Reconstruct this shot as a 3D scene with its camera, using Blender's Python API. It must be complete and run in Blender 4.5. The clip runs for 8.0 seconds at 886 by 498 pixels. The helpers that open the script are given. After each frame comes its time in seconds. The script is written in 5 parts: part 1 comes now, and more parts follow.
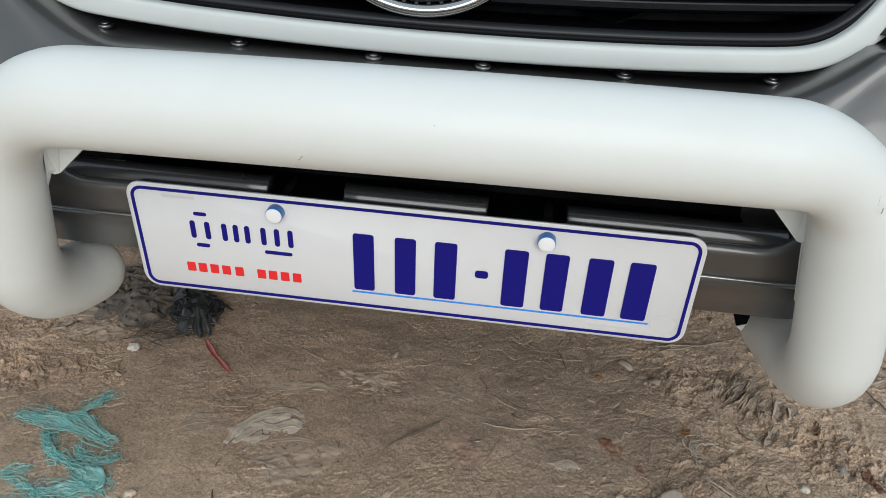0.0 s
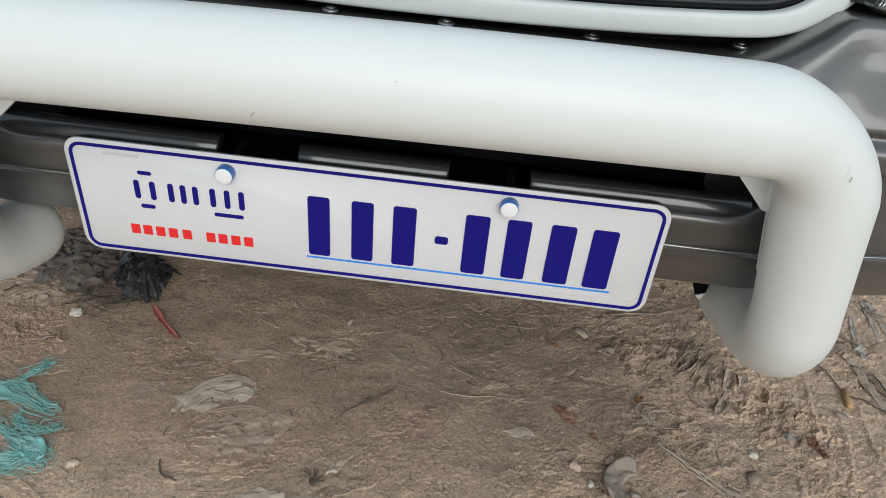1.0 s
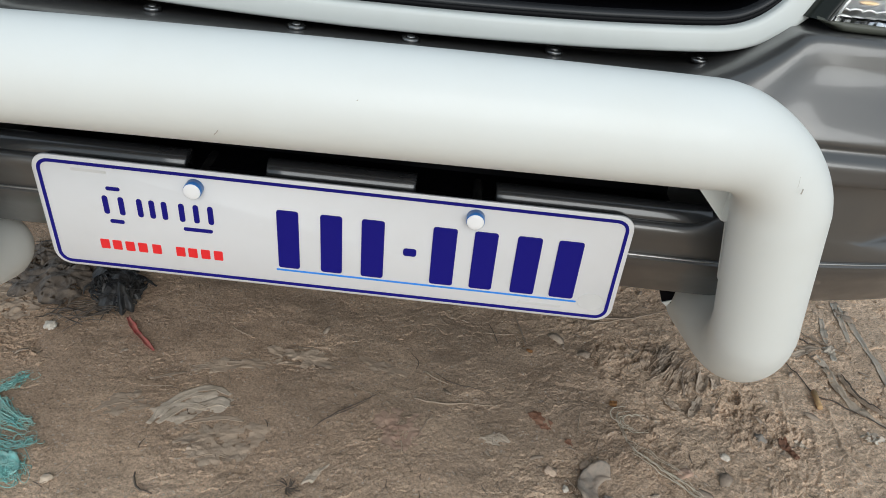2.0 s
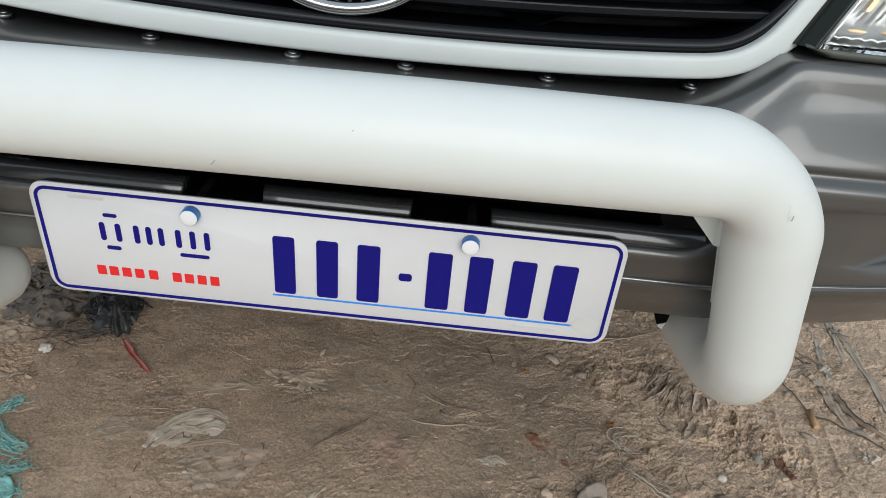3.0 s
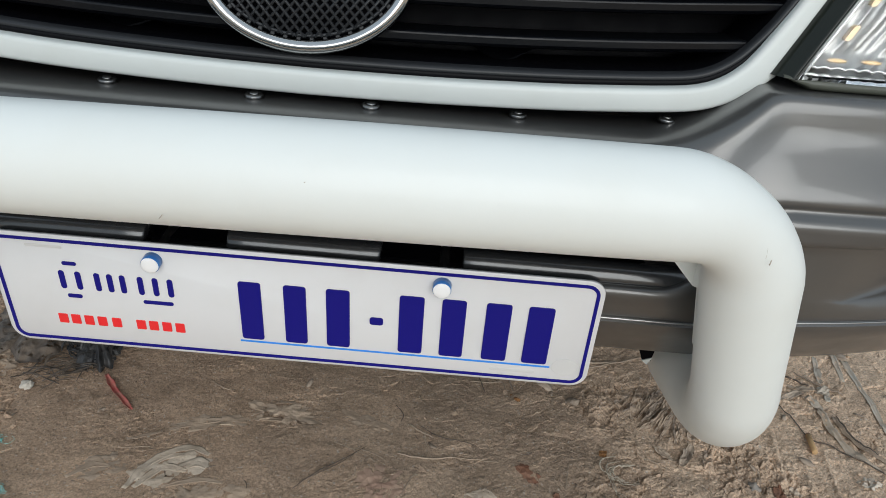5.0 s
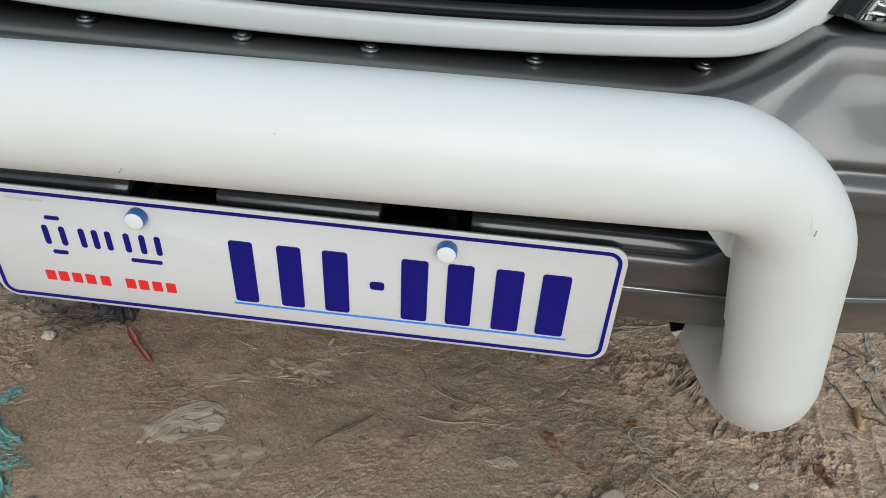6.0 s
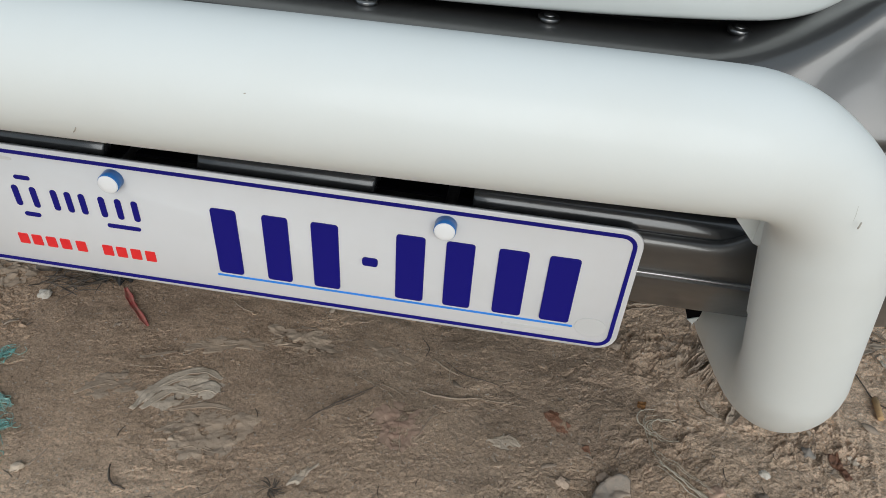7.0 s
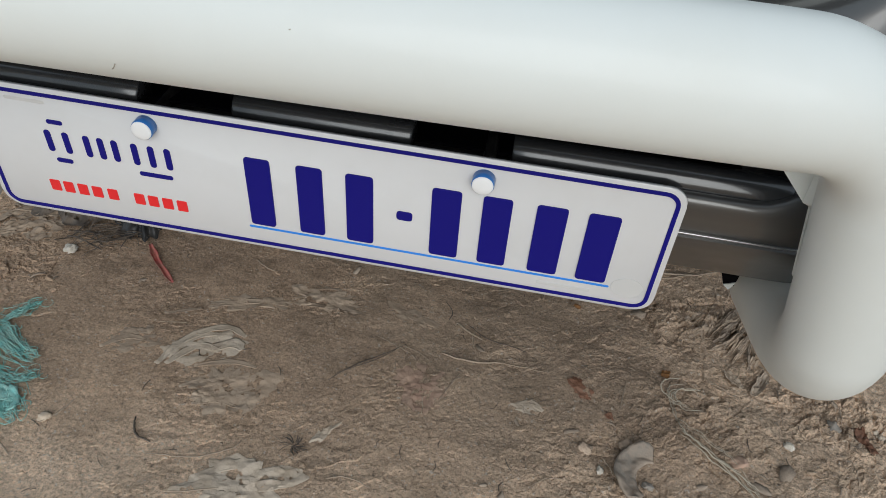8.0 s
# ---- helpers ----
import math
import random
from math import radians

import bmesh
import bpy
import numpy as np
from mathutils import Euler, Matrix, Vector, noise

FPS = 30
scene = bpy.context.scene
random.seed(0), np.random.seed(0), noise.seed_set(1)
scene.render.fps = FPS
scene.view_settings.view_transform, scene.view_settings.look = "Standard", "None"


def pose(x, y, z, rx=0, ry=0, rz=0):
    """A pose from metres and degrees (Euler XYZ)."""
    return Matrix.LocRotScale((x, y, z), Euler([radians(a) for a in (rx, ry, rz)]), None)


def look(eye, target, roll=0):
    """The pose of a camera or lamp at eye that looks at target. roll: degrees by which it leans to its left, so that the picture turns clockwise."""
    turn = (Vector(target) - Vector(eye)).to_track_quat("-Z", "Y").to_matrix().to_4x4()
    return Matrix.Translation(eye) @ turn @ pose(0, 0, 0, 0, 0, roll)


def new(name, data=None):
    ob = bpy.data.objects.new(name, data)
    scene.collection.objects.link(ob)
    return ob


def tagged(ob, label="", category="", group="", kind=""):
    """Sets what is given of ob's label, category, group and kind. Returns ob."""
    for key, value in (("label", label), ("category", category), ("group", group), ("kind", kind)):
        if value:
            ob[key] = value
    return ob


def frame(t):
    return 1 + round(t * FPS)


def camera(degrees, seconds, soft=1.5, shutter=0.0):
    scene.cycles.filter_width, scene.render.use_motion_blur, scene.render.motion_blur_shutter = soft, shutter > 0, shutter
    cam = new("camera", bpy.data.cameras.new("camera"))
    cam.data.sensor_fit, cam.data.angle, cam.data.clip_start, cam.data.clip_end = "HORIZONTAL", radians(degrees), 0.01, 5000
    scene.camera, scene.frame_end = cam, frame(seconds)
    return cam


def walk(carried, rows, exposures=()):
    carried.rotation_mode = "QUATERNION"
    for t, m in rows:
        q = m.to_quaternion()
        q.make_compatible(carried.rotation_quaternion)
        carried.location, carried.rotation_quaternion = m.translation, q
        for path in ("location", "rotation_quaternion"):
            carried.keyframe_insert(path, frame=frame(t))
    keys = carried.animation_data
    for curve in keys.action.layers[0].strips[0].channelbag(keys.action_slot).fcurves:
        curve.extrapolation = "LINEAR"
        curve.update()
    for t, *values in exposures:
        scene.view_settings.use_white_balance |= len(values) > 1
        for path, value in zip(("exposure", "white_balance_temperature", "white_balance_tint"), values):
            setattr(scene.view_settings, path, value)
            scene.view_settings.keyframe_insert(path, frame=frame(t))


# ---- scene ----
cam = camera(60.0, 8.0, soft=0.9)
PATH = [
    (0, (0.07626, -0.54855, 0.69440), (-0.00305, 0.34910, 0.26088), 3.912),
    (0.5, (0.07158, -0.53638, 0.69146), (0.02951, 0.35290, 0.23603), 5.274),
    (1, (0.07123, -0.53129, 0.68386), (0.05617, 0.35277, 0.21673), 6.405),
    (1.5, (0.08138, -0.53388, 0.68781), (0.08250, 0.35076, 0.22155), 6.577),
    (3, (0.08189, -0.53548, 0.70138), (0.09138, 0.36249, 0.26141), 6.286),
    (3.5, (0.08147, -0.53193, 0.70321), (0.09154, 0.36684, 0.26489), 6.189),
    (4, (0.08445, -0.53428, 0.70975), (0.09195, 0.36775, 0.27815), 6.142),
    (4.5, (0.08225, -0.53376, 0.70786), (0.09138, 0.37249, 0.28521), 5.502),
    (4.7, (0.09000, -0.52545, 0.71509), (0.10050, 0.38150, 0.29400), 5.241),
    (5.8, (0.12464, -0.46287, 0.70546), (0.08981, 0.41878, 0.23484), 4.766),
    (6, (0.13031, -0.45609, 0.69955), (0.08212, 0.41716, 0.21467), 4.568),
    (6.5, (0.14263, -0.42864, 0.69117), (0.07992, 0.42919, 0.18108), 4.816),
    (7, (0.13788, -0.41344, 0.68596), (0.07579, 0.43406, 0.15880), 5.839),
    (7.5, (0.12592, -0.41272, 0.67464), (0.05888, 0.42154, 0.12737), 6.292),
    (8, (0.12664, -0.41250, 0.67197), (0.04931, 0.41129, 0.11038), 6.542),
]
walk(cam, [(t, look(eye, target, roll)) for t, eye, target, roll in PATH], exposures=[(0.0, 0.01), (4.7, 0.02), (6.5, -0.09), (8.0, -0.16)])

# ---- light: a bright overcast day ----
world = bpy.data.worlds.new("sky")
scene.world = world
world.use_nodes = True
wn, wl = world.node_tree.nodes, world.node_tree.links
sky = wn.new("ShaderNodeTexSky")
sky.sky_type, sky.sun_disc = "NISHITA", False
sky.sun_elevation, sky.sun_rotation = radians(35), radians(168)
sky.air_density, sky.dust_density, sky.ozone_density = 1.0, 2.3, 1.0
sky_glow, cloud_glow, both = wn["Background"], wn.new("ShaderNodeBackground"), wn.new("ShaderNodeAddShader")
wl.new(sky.outputs[0], sky_glow.inputs[0])
sky_glow.inputs[1].default_value = 0.035
cloud_glow.inputs[0].default_value, cloud_glow.inputs[1].default_value = (0.84, 1.0, 1.125, 1), 0.58  # even cloud cover
wl.new(sky_glow.outputs[0], both.inputs[0])
wl.new(cloud_glow.outputs[0], both.inputs[1])
wl.new(both.outputs[0], wn["World Output"].inputs[0])
sun_data = bpy.data.lights.new("sun", "SUN")
sun_data.energy, sun_data.angle, sun_data.color = 2.0, radians(50), (0.97, 1.0, 1.0)
sun = new("sun", sun_data)
sun.matrix_world = look((0.45, -2.45, 0.90), (0, 0, 0))


# ---- materials ----
def material(name, colour, rough=0.5, metal=0.0, coat=0.0, spec=0.5):
    m = bpy.data.materials.new(name)
    m.use_nodes = True
    b = m.node_tree.nodes["Principled BSDF"]
    b.inputs["Base Color"].default_value = (*colour, 1)
    b.inputs["Roughness"].default_value = rough
    b.inputs["Metallic"].default_value = metal
    b.inputs["Coat Weight"].default_value = coat
    b.inputs["Coat Roughness"].default_value = 0.08
    b.inputs["Specular IOR Level"].default_value = spec
    return m


def noise_tex(m, scale, detail=4.0, rough=0.55, space="Object", stretch=(1, 1, 1)):
    n, l = m.node_tree.nodes, m.node_tree.links
    co, mp, tx = n.new("ShaderNodeTexCoord"), n.new("ShaderNodeMapping"), n.new("ShaderNodeTexNoise")
    mp.inputs["Scale"].default_value = stretch
    tx.inputs["Scale"].default_value, tx.inputs["Detail"].default_value, tx.inputs["Roughness"].default_value = scale, detail, rough
    l.new(co.outputs[space], mp.inputs[0])
    l.new(mp.outputs[0], tx.inputs["Vector"])
    return tx.outputs["Fac"]


def ramp(m, fac, stops):
    n, l = m.node_tree.nodes, m.node_tree.links
    r = n.new("ShaderNodeValToRGB")
    while len(r.color_ramp.elements) < len(stops):
        r.color_ramp.elements.new(0.5)
    for e, (p, c) in zip(r.color_ramp.elements, stops):
        e.position, e.color = p, (*c, 1) if len(c) == 3 else c
    l.new(fac, r.inputs[0])
    return r.outputs[0]


def mixed(m, fac, a, b, mode="MIX"):
    n, l = m.node_tree.nodes, m.node_tree.links
    x = n.new("ShaderNodeMix")
    x.data_type, x.blend_type = "RGBA", mode
    for value, socket in ((fac, x.inputs[0]), (a, x.inputs[6]), (b, x.inputs[7])):
        if isinstance(value, (int, float)):
            socket.default_value = value
        elif isinstance(value, tuple):
            socket.default_value = (*value, 1)
        else:
            l.new(value, socket)
    return x.outputs[2]


def plug(m, name, value):
    m.node_tree.links.new(value, m.node_tree.nodes["Principled BSDF"].inputs[name])


def bumped(m, *layers):
    """Relief from (factor, strength, depth in metres), the finest last."""
    n, l = m.node_tree.nodes, m.node_tree.links
    last = None
    for fac, strength, depth in layers:
        b = n.new("ShaderNodeBump")
        b.inputs["Strength"].default_value, b.inputs["Distance"].default_value = strength, depth
        l.new(fac, b.inputs["Height"])
        if last:
            l.new(last, b.inputs["Normal"])
        last = b.outputs[0]
    plug(m, "Normal", last)


def grey(v):
    return (v, v, v)


# white gloss paint, with faint dust and orange peel
white_paint = material("white_paint", (0.640, 0.662, 0.640), 0.38, coat=0.15, spec=0.4)
plug(white_paint, "Base Color", mixed(white_paint, ramp(white_paint, noise_tex(white_paint, 22, 6), [(0.45, grey(0)), (0.8, grey(0.5))]), (0.640, 0.662, 0.640), (0.61, 0.622, 0.59)))
plug(white_paint, "Roughness", ramp(white_paint, noise_tex(white_paint, 9, 5, stretch=(0.35, 1, 1)), [(0.3, grey(0.46)), (0.7, grey(0.60))]))
# patchy coat stands in for soft cloud reflections on the bar
plug(white_paint, "Coat Weight", ramp(white_paint, noise_tex(white_paint, 9, 4, 0.55, stretch=(0.45, 1, 1)), [(0.46, grey(0.04)), (0.54, grey(0.18))]))
bumped(white_paint, (noise_tex(white_paint, 700, 2), 0.05, 0.0004))

off_white = material("off_white_plastic", (0.54, 0.562, 0.54), 0.42, spec=0.4)
plug(off_white, "Base Color", mixed(off_white, ramp(off_white, noise_tex(off_white, 30, 6), [(0.45, grey(0)), (0.8, grey(0.6))]), (0.54, 0.562, 0.54), (0.50, 0.515, 0.485)))

# grey-brown metallic lacquer
lacquer = material("grey_brown_lacquer", (0.13, 0.129, 0.126), 0.27, 0.62, coat=0.6)
plug(lacquer, "Base Color", mixed(lacquer, ramp(lacquer, noise_tex(lacquer, 14, 6), [(0.4, grey(0)), (0.75, grey(0.6))]), (0.104, 0.102, 0.099), (0.120, 0.115, 0.108)))
plug(lacquer, "Roughness", ramp(lacquer, noise_tex(lacquer, 30, 6), [(0.3, grey(0.32)), (0.72, grey(0.42))]))
bumped(lacquer, (noise_tex(lacquer, 900, 2), 0.06, 0.0003))

black_plastic = material("black_plastic", (0.003, 0.003, 0.004), 0.55, spec=0.04)
plug(black_plastic, "Roughness", ramp(black_plastic, noise_tex(black_plastic, 40, 5), [(0.3, grey(0.32)), (0.75, grey(0.6))]))
bumped(black_plastic, (noise_tex(black_plastic, 1200, 2), 0.1, 0.0002))
dark_plastic = material("dark_grey_plastic", (0.018, 0.0187, 0.020), 0.24, coat=0.5, spec=0.6)
plug(dark_plastic, "Roughness", ramp(dark_plastic, noise_tex(dark_plastic, 60, 5, stretch=(0.2, 1, 1)), [(0.3, grey(0.18)), (0.75, grey(0.32))]))
rubber = material("black_rubber", (0.003, 0.003, 0.004), 0.5, spec=0.1)
slat_plastic = material("slat_plastic", (0.0022, 0.0026, 0.0038), 0.34, spec=0.25)
plug(slat_plastic, "Roughness", ramp(slat_plastic, noise_tex(slat_plastic, 50, 5, stretch=(0.2, 1, 1)), [(0.3, grey(0.28)), (0.75, grey(0.46))]))
lattice_black = material("lattice_black", (0.016, 0.017, 0.019), 0.45, spec=0.35)
chrome = material("chrome", (0.48, 0.48, 0.47), 0.10, 1.0)
steel = material("dull_steel", (0.26, 0.255, 0.25), 0.38, 1.0)
glint_metal = material("glint_metal", (0.42, 0.42, 0.41), 0.34, 1.0)
screw_steel = material("weathered_steel", (0.22, 0.218, 0.215), 0.34, 1.0)
plate_white = material("plate_white", (0.78, 0.78, 0.77), 0.38)
plug(plate_white, "Base Color", mixed(plate_white, ramp(plate_white, noise_tex(plate_white, 35, 6), [(0.45, grey(0)), (0.8, grey(0.5))]), (0.60, 0.60, 0.605), (0.565, 0.56, 0.555)))
bumped(plate_white, (noise_tex(plate_white, 500, 2), 0.05, 0.0003))
plate_blue = material("navy_ink", (0.005, 0.004, 0.165), 0.5, spec=0.2)
plate_sky = material("bright_blue_ink", (0.02, 0.22, 0.75), 0.4)
plate_red = material("red_ink", (0.72, 0.018, 0.022), 0.4)
plate_faint = material("faint_grey_print", (0.545, 0.545, 0.54), 0.45)
bolt_blue = material("blue_plastic", (0.02, 0.16, 0.48), 0.3)
bolt_white = material("white_plastic", (0.80, 0.81, 0.82), 0.35)
lamp_frame = material("dark_green_grey_gasket", (0.007, 0.009, 0.006), 0.30, spec=0.35)
lamp_rubber = material("green_grey_rubber", (0.062, 0.066, 0.052), 0.5)
lug_glass = material("moulded_lens_edge", (0.50, 0.51, 0.50), 0.22, 0.6)
amber = material("amber_plastic", (0.56, 0.38, 0.17), 0.3)
reflector = material("lamp_reflector", (0.23, 0.23, 0.22), 0.40, 1.0)
bumped(reflector, (noise_tex(reflector, 160, 3, stretch=(1, 0.3, 0.4)), 0.15, 0.002))
lens_glass = material("clear_lens", (1, 1, 1), 0.03)
lens_glass.node_tree.nodes["Principled BSDF"].inputs["Transmission Weight"].default_value = 1.0
lens_glass.node_tree.nodes["Principled BSDF"].inputs["IOR"].default_value = 1.35
tyre_rubber = material("tyre_rubber", (0.02, 0.02, 0.02), 0.8)

# trodden dry earth
earth = material("dry_earth", (0.28, 0.21, 0.155), 0.95, spec=0.2)
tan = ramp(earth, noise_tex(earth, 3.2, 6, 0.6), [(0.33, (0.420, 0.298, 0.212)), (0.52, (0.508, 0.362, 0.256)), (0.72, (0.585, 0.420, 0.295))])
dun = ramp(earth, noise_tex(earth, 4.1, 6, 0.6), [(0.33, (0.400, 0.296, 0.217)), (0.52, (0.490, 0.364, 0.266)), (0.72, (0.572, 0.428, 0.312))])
lit_earth = ramp(earth, noise_tex(earth, 5.0, 6, 0.6), [(0.33, (0.64, 0.478, 0.350)), (0.52, (0.74, 0.556, 0.408)), (0.72, (0.80, 0.605, 0.446))])
where = earth.node_tree.nodes.new("ShaderNodeTexCoord").outputs["Object"]
spot = earth.node_tree.nodes.new("ShaderNodeVectorMath")
spot.operation = "DISTANCE"
spot.inputs[1].default_value = (0.27, 0.40, 0.0)
earth.node_tree.links.new(where, spot.inputs[0])
drift = earth.node_tree.nodes.new("ShaderNodeMath")
drift.operation = "ADD"
earth.node_tree.links.new(spot.outputs["Value"], drift.inputs[0])
earth.node_tree.links.new(noise_tex(earth, 6, 5, 0.6), drift.inputs[1])
broad = mixed(earth, ramp(earth, drift.outputs[0], [(0.68, grey(1)), (0.98, grey(0))]), tan, dun)
# open daylight painted into the earth: paler beside the van and towards the front
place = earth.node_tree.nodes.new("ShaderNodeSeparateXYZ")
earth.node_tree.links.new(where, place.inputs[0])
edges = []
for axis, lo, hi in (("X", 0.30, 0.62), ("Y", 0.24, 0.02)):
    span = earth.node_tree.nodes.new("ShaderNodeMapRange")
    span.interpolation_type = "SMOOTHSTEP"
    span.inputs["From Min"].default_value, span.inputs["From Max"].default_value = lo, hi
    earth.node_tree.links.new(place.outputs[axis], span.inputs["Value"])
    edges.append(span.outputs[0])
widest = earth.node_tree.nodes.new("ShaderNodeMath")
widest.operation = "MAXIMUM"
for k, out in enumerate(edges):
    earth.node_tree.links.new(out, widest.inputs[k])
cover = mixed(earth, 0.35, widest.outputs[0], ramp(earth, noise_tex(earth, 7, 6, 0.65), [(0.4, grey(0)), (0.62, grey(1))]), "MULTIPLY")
broad = mixed(earth, cover, broad, lit_earth)
patch = ramp(earth, noise_tex(earth, 13, 8, 0.68), [(0.34, (0.80, 0.79, 0.77)), (0.54, (1, 1, 1)), (0.78, (1.16, 1.12, 1.07))])
grain = ramp(earth, noise_tex(earth, 260, 8, 0.8), [(0.36, grey(0.55)), (0.50, grey(1.02)), (0.64, (1.36, 1.33, 1.29))])
base = mixed(earth, 1.0, mixed(earth, 1.0, broad, patch, "MULTIPLY"), grain, "MULTIPLY")
specks = ramp(earth, noise_tex(earth, 240, 3, 0.5), [(0.64, grey(0)), (0.68, grey(0.7))])
darks = ramp(earth, noise_tex(earth, 150, 5, 0.65), [(0.335, grey(0.7)), (0.37, grey(0))])
# fine broken cracks in the crust
crack = earth.node_tree.nodes.new("ShaderNodeTexVoronoi")
crack.feature = "DISTANCE_TO_EDGE"
crack.inputs["Scale"].default_value = 62.0
shift = earth.node_tree.nodes.new("ShaderNodeVectorMath")
shift.operation = "MULTIPLY_ADD"
shift.inputs[1].default_value = (0.010, 0.010, 0.010)
wobble = earth.node_tree.nodes.new("ShaderNodeTexNoise")
wobble.inputs["Scale"].default_value, wobble.inputs["Detail"].default_value = 38.0, 5.0
earth.node_tree.links.new(where, wobble.inputs["Vector"])
earth.node_tree.links.new(wobble.outputs["Color"], shift.inputs[0])
earth.node_tree.links.new(where, shift.inputs[2])
earth.node_tree.links.new(shift.outputs[0], crack.inputs["Vector"])
patchy = ramp(earth, noise_tex(earth, 16, 6, 0.65), [(0.54, grey(0)), (0.66, grey(1))])
lines = mixed(earth, patchy, (1.0, 1.0, 1.0), ramp(earth, crack.outputs["Distance"], [(0.0, grey(0.66)), (0.04, grey(0.88)), (0.09, grey(1.0))]))
base = mixed(earth, 1.0, base, lines, "MULTIPLY")
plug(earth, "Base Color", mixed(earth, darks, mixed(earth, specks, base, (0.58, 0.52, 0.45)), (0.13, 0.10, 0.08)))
bumped(earth, (lines, 0.7, 0.002), (noise_tex(earth, 120, 9, 0.78), 0.65, 0.004), (noise_tex(earth, 420, 6, 0.85), 1.0, 0.0016))


def earthy(name, a, b, scale=90, rough=0.9, spec=0.25):
    """Dusty stuff that varies between two colours, and a little from piece to piece."""
    m = material(name, a, rough, spec=spec)
    n, l = m.node_tree.nodes, m.node_tree.links
    geo = n.new("ShaderNodeNewGeometry")
    tone = ramp(m, geo.outputs["Random Per Island"], [(0.0, grey(0.74)), (1.0, grey(1.08))])
    col = mixed(m, ramp(m, noise_tex(m, scale, 6, 0.65), [(0.34, grey(0)), (0.68, grey(1))]), a, b)
    plug(m, "Base Color", mixed(m, 1.0, col, tone, "MULTIPLY"))
    bumped(m, (noise_tex(m, scale * 3, 5, 0.7), 0.6, 0.002))
    return m


clod_earth = earthy("clod_earth", (0.46, 0.345, 0.262), (0.60, 0.455, 0.345), 140)
straw_dry = earthy("dry_straw", (0.52, 0.41, 0.31), (0.38, 0.295, 0.22), 200)
straw_pale = earthy("pale_straw", (0.68, 0.60, 0.48), (0.52, 0.45, 0.35), 150)
shard_grey = earthy("old_grey_rubber", (0.27, 0.235, 0.20), (0.45, 0.355, 0.275), 45, 0.85)
tuft_dry = earthy("trodden_dry_sheath", (0.60, 0.465, 0.35), (0.46, 0.35, 0.26), 90)
fibre_grey = earthy("grey_dry_fibre", (0.46, 0.37, 0.29), (0.33, 0.255, 0.195), 160)
film_dusty = earthy("dusty_plastic_film", (0.53, 0.415, 0.315), (0.46, 0.34, 0.245), 30, 0.7)
film_pale = earthy("pale_plastic_film", (0.70, 0.59, 0.475), (0.50, 0.395, 0.295), 30, 0.6)
film_green = earthy("grey_green_plastic", (0.56, 0.52, 0.44), (0.58, 0.46, 0.36), 40, 0.65)
bag_black = earthy("dusty_black_plastic", (0.018, 0.019, 0.022), (0.065, 0.06, 0.055), 38, 0.4, 0.5)
film_smoke = earthy("smoky_plastic_film", (0.085, 0.072, 0.062), (0.26, 0.205, 0.16), 40, 0.5)
teal_fibre = earthy("teal_nylon", (0.22, 0.60, 0.57), (0.42, 0.62, 0.55), 60, 0.65)
red_film = earthy("red_plastic", (0.54, 0.09, 0.085), (0.48, 0.25, 0.19), 70, 0.55)
leaf_brown = earthy("brown_leaf", (0.22, 0.095, 0.055), (0.30, 0.17, 0.115), 90, 0.8)
leaf_grey = earthy("grey_leaf", (0.62, 0.50, 0.39), (0.50, 0.39, 0.295), 60, 0.75)
leaf_ochre = earthy("ochre_leaf", (0.36, 0.17, 0.06), (0.22, 0.11, 0.05), 150, 0.7)
butt_paper = earthy("cigarette_paper", (0.56, 0.36, 0.18), (0.46, 0.30, 0.16), 300, 0.8)
pebble_white = earthy("white_stone", (0.70, 0.64, 0.56), (0.56, 0.50, 0.42), 200, 0.7)
pebble_grey = earthy("grey_stone", (0.27, 0.25, 0.23), (0.37, 0.315, 0.255), 90, 0.8)
brick_pink = earthy("worn_brick", (0.54, 0.350, 0.262), (0.53, 0.385, 0.288), 30)
twig_dark = earthy("dark_twig", (0.11, 0.09, 0.075), (0.21, 0.165, 0.13), 200)


# ---- building helpers ----
def part(name, bm, mat, parent=None, label="", smooth=True):
    """Links a bmesh as one mesh object under a thing or a part."""
    bmesh.ops.recalc_face_normals(bm, faces=bm.faces[:])
    me = bpy.data.meshes.new(name)
    bm.to_mesh(me)
    bm.free()
    me.materials.append(mat)
    if smooth:
        me.shade_smooth()
    ob = new(name, me)
    ob.parent = parent
    if label:
        tagged(ob, label)
    return ob


def thing(name, label, category, group="", kind=""):
    return tagged(new(name), label, category, group, kind)


def sheet(fn, us, vs, thick=0.0):
    """A grid of fn(u, v); with a thickness it becomes a solid shell."""
    bm = bmesh.new()
    rows = [[bm.verts.new(fn(u, v)) for v in vs] for u in us]
    for a, b in zip(rows, rows[1:]):
        for k in range(len(vs) - 1):
            bm.faces.new((a[k], b[k], b[k + 1], a[k + 1]))
    if thick:
        bmesh.ops.recalc_face_normals(bm, faces=bm.faces[:])
        bmesh.ops.solidify(bm, geom=bm.faces[:], thickness=thick)
    return bm


def frames_along(pts):
    """Tangent, side and up for each point of a line, without twist."""
    pts = [Vector(p) for p in pts]
    out, side = [], None
    for k, p in enumerate(pts):
        t = (pts[min(k + 1, len(pts) - 1)] - pts[max(k - 1, 0)]).normalized()
        if side is None:
            side = t.cross(Vector((0, 0, 1)) if abs(t.z) < 0.9 else Vector((1, 0, 0))).normalized()
        side = (side - t * side.dot(t)).normalized()
        out.append((p, t, side, t.cross(side)))
    return out


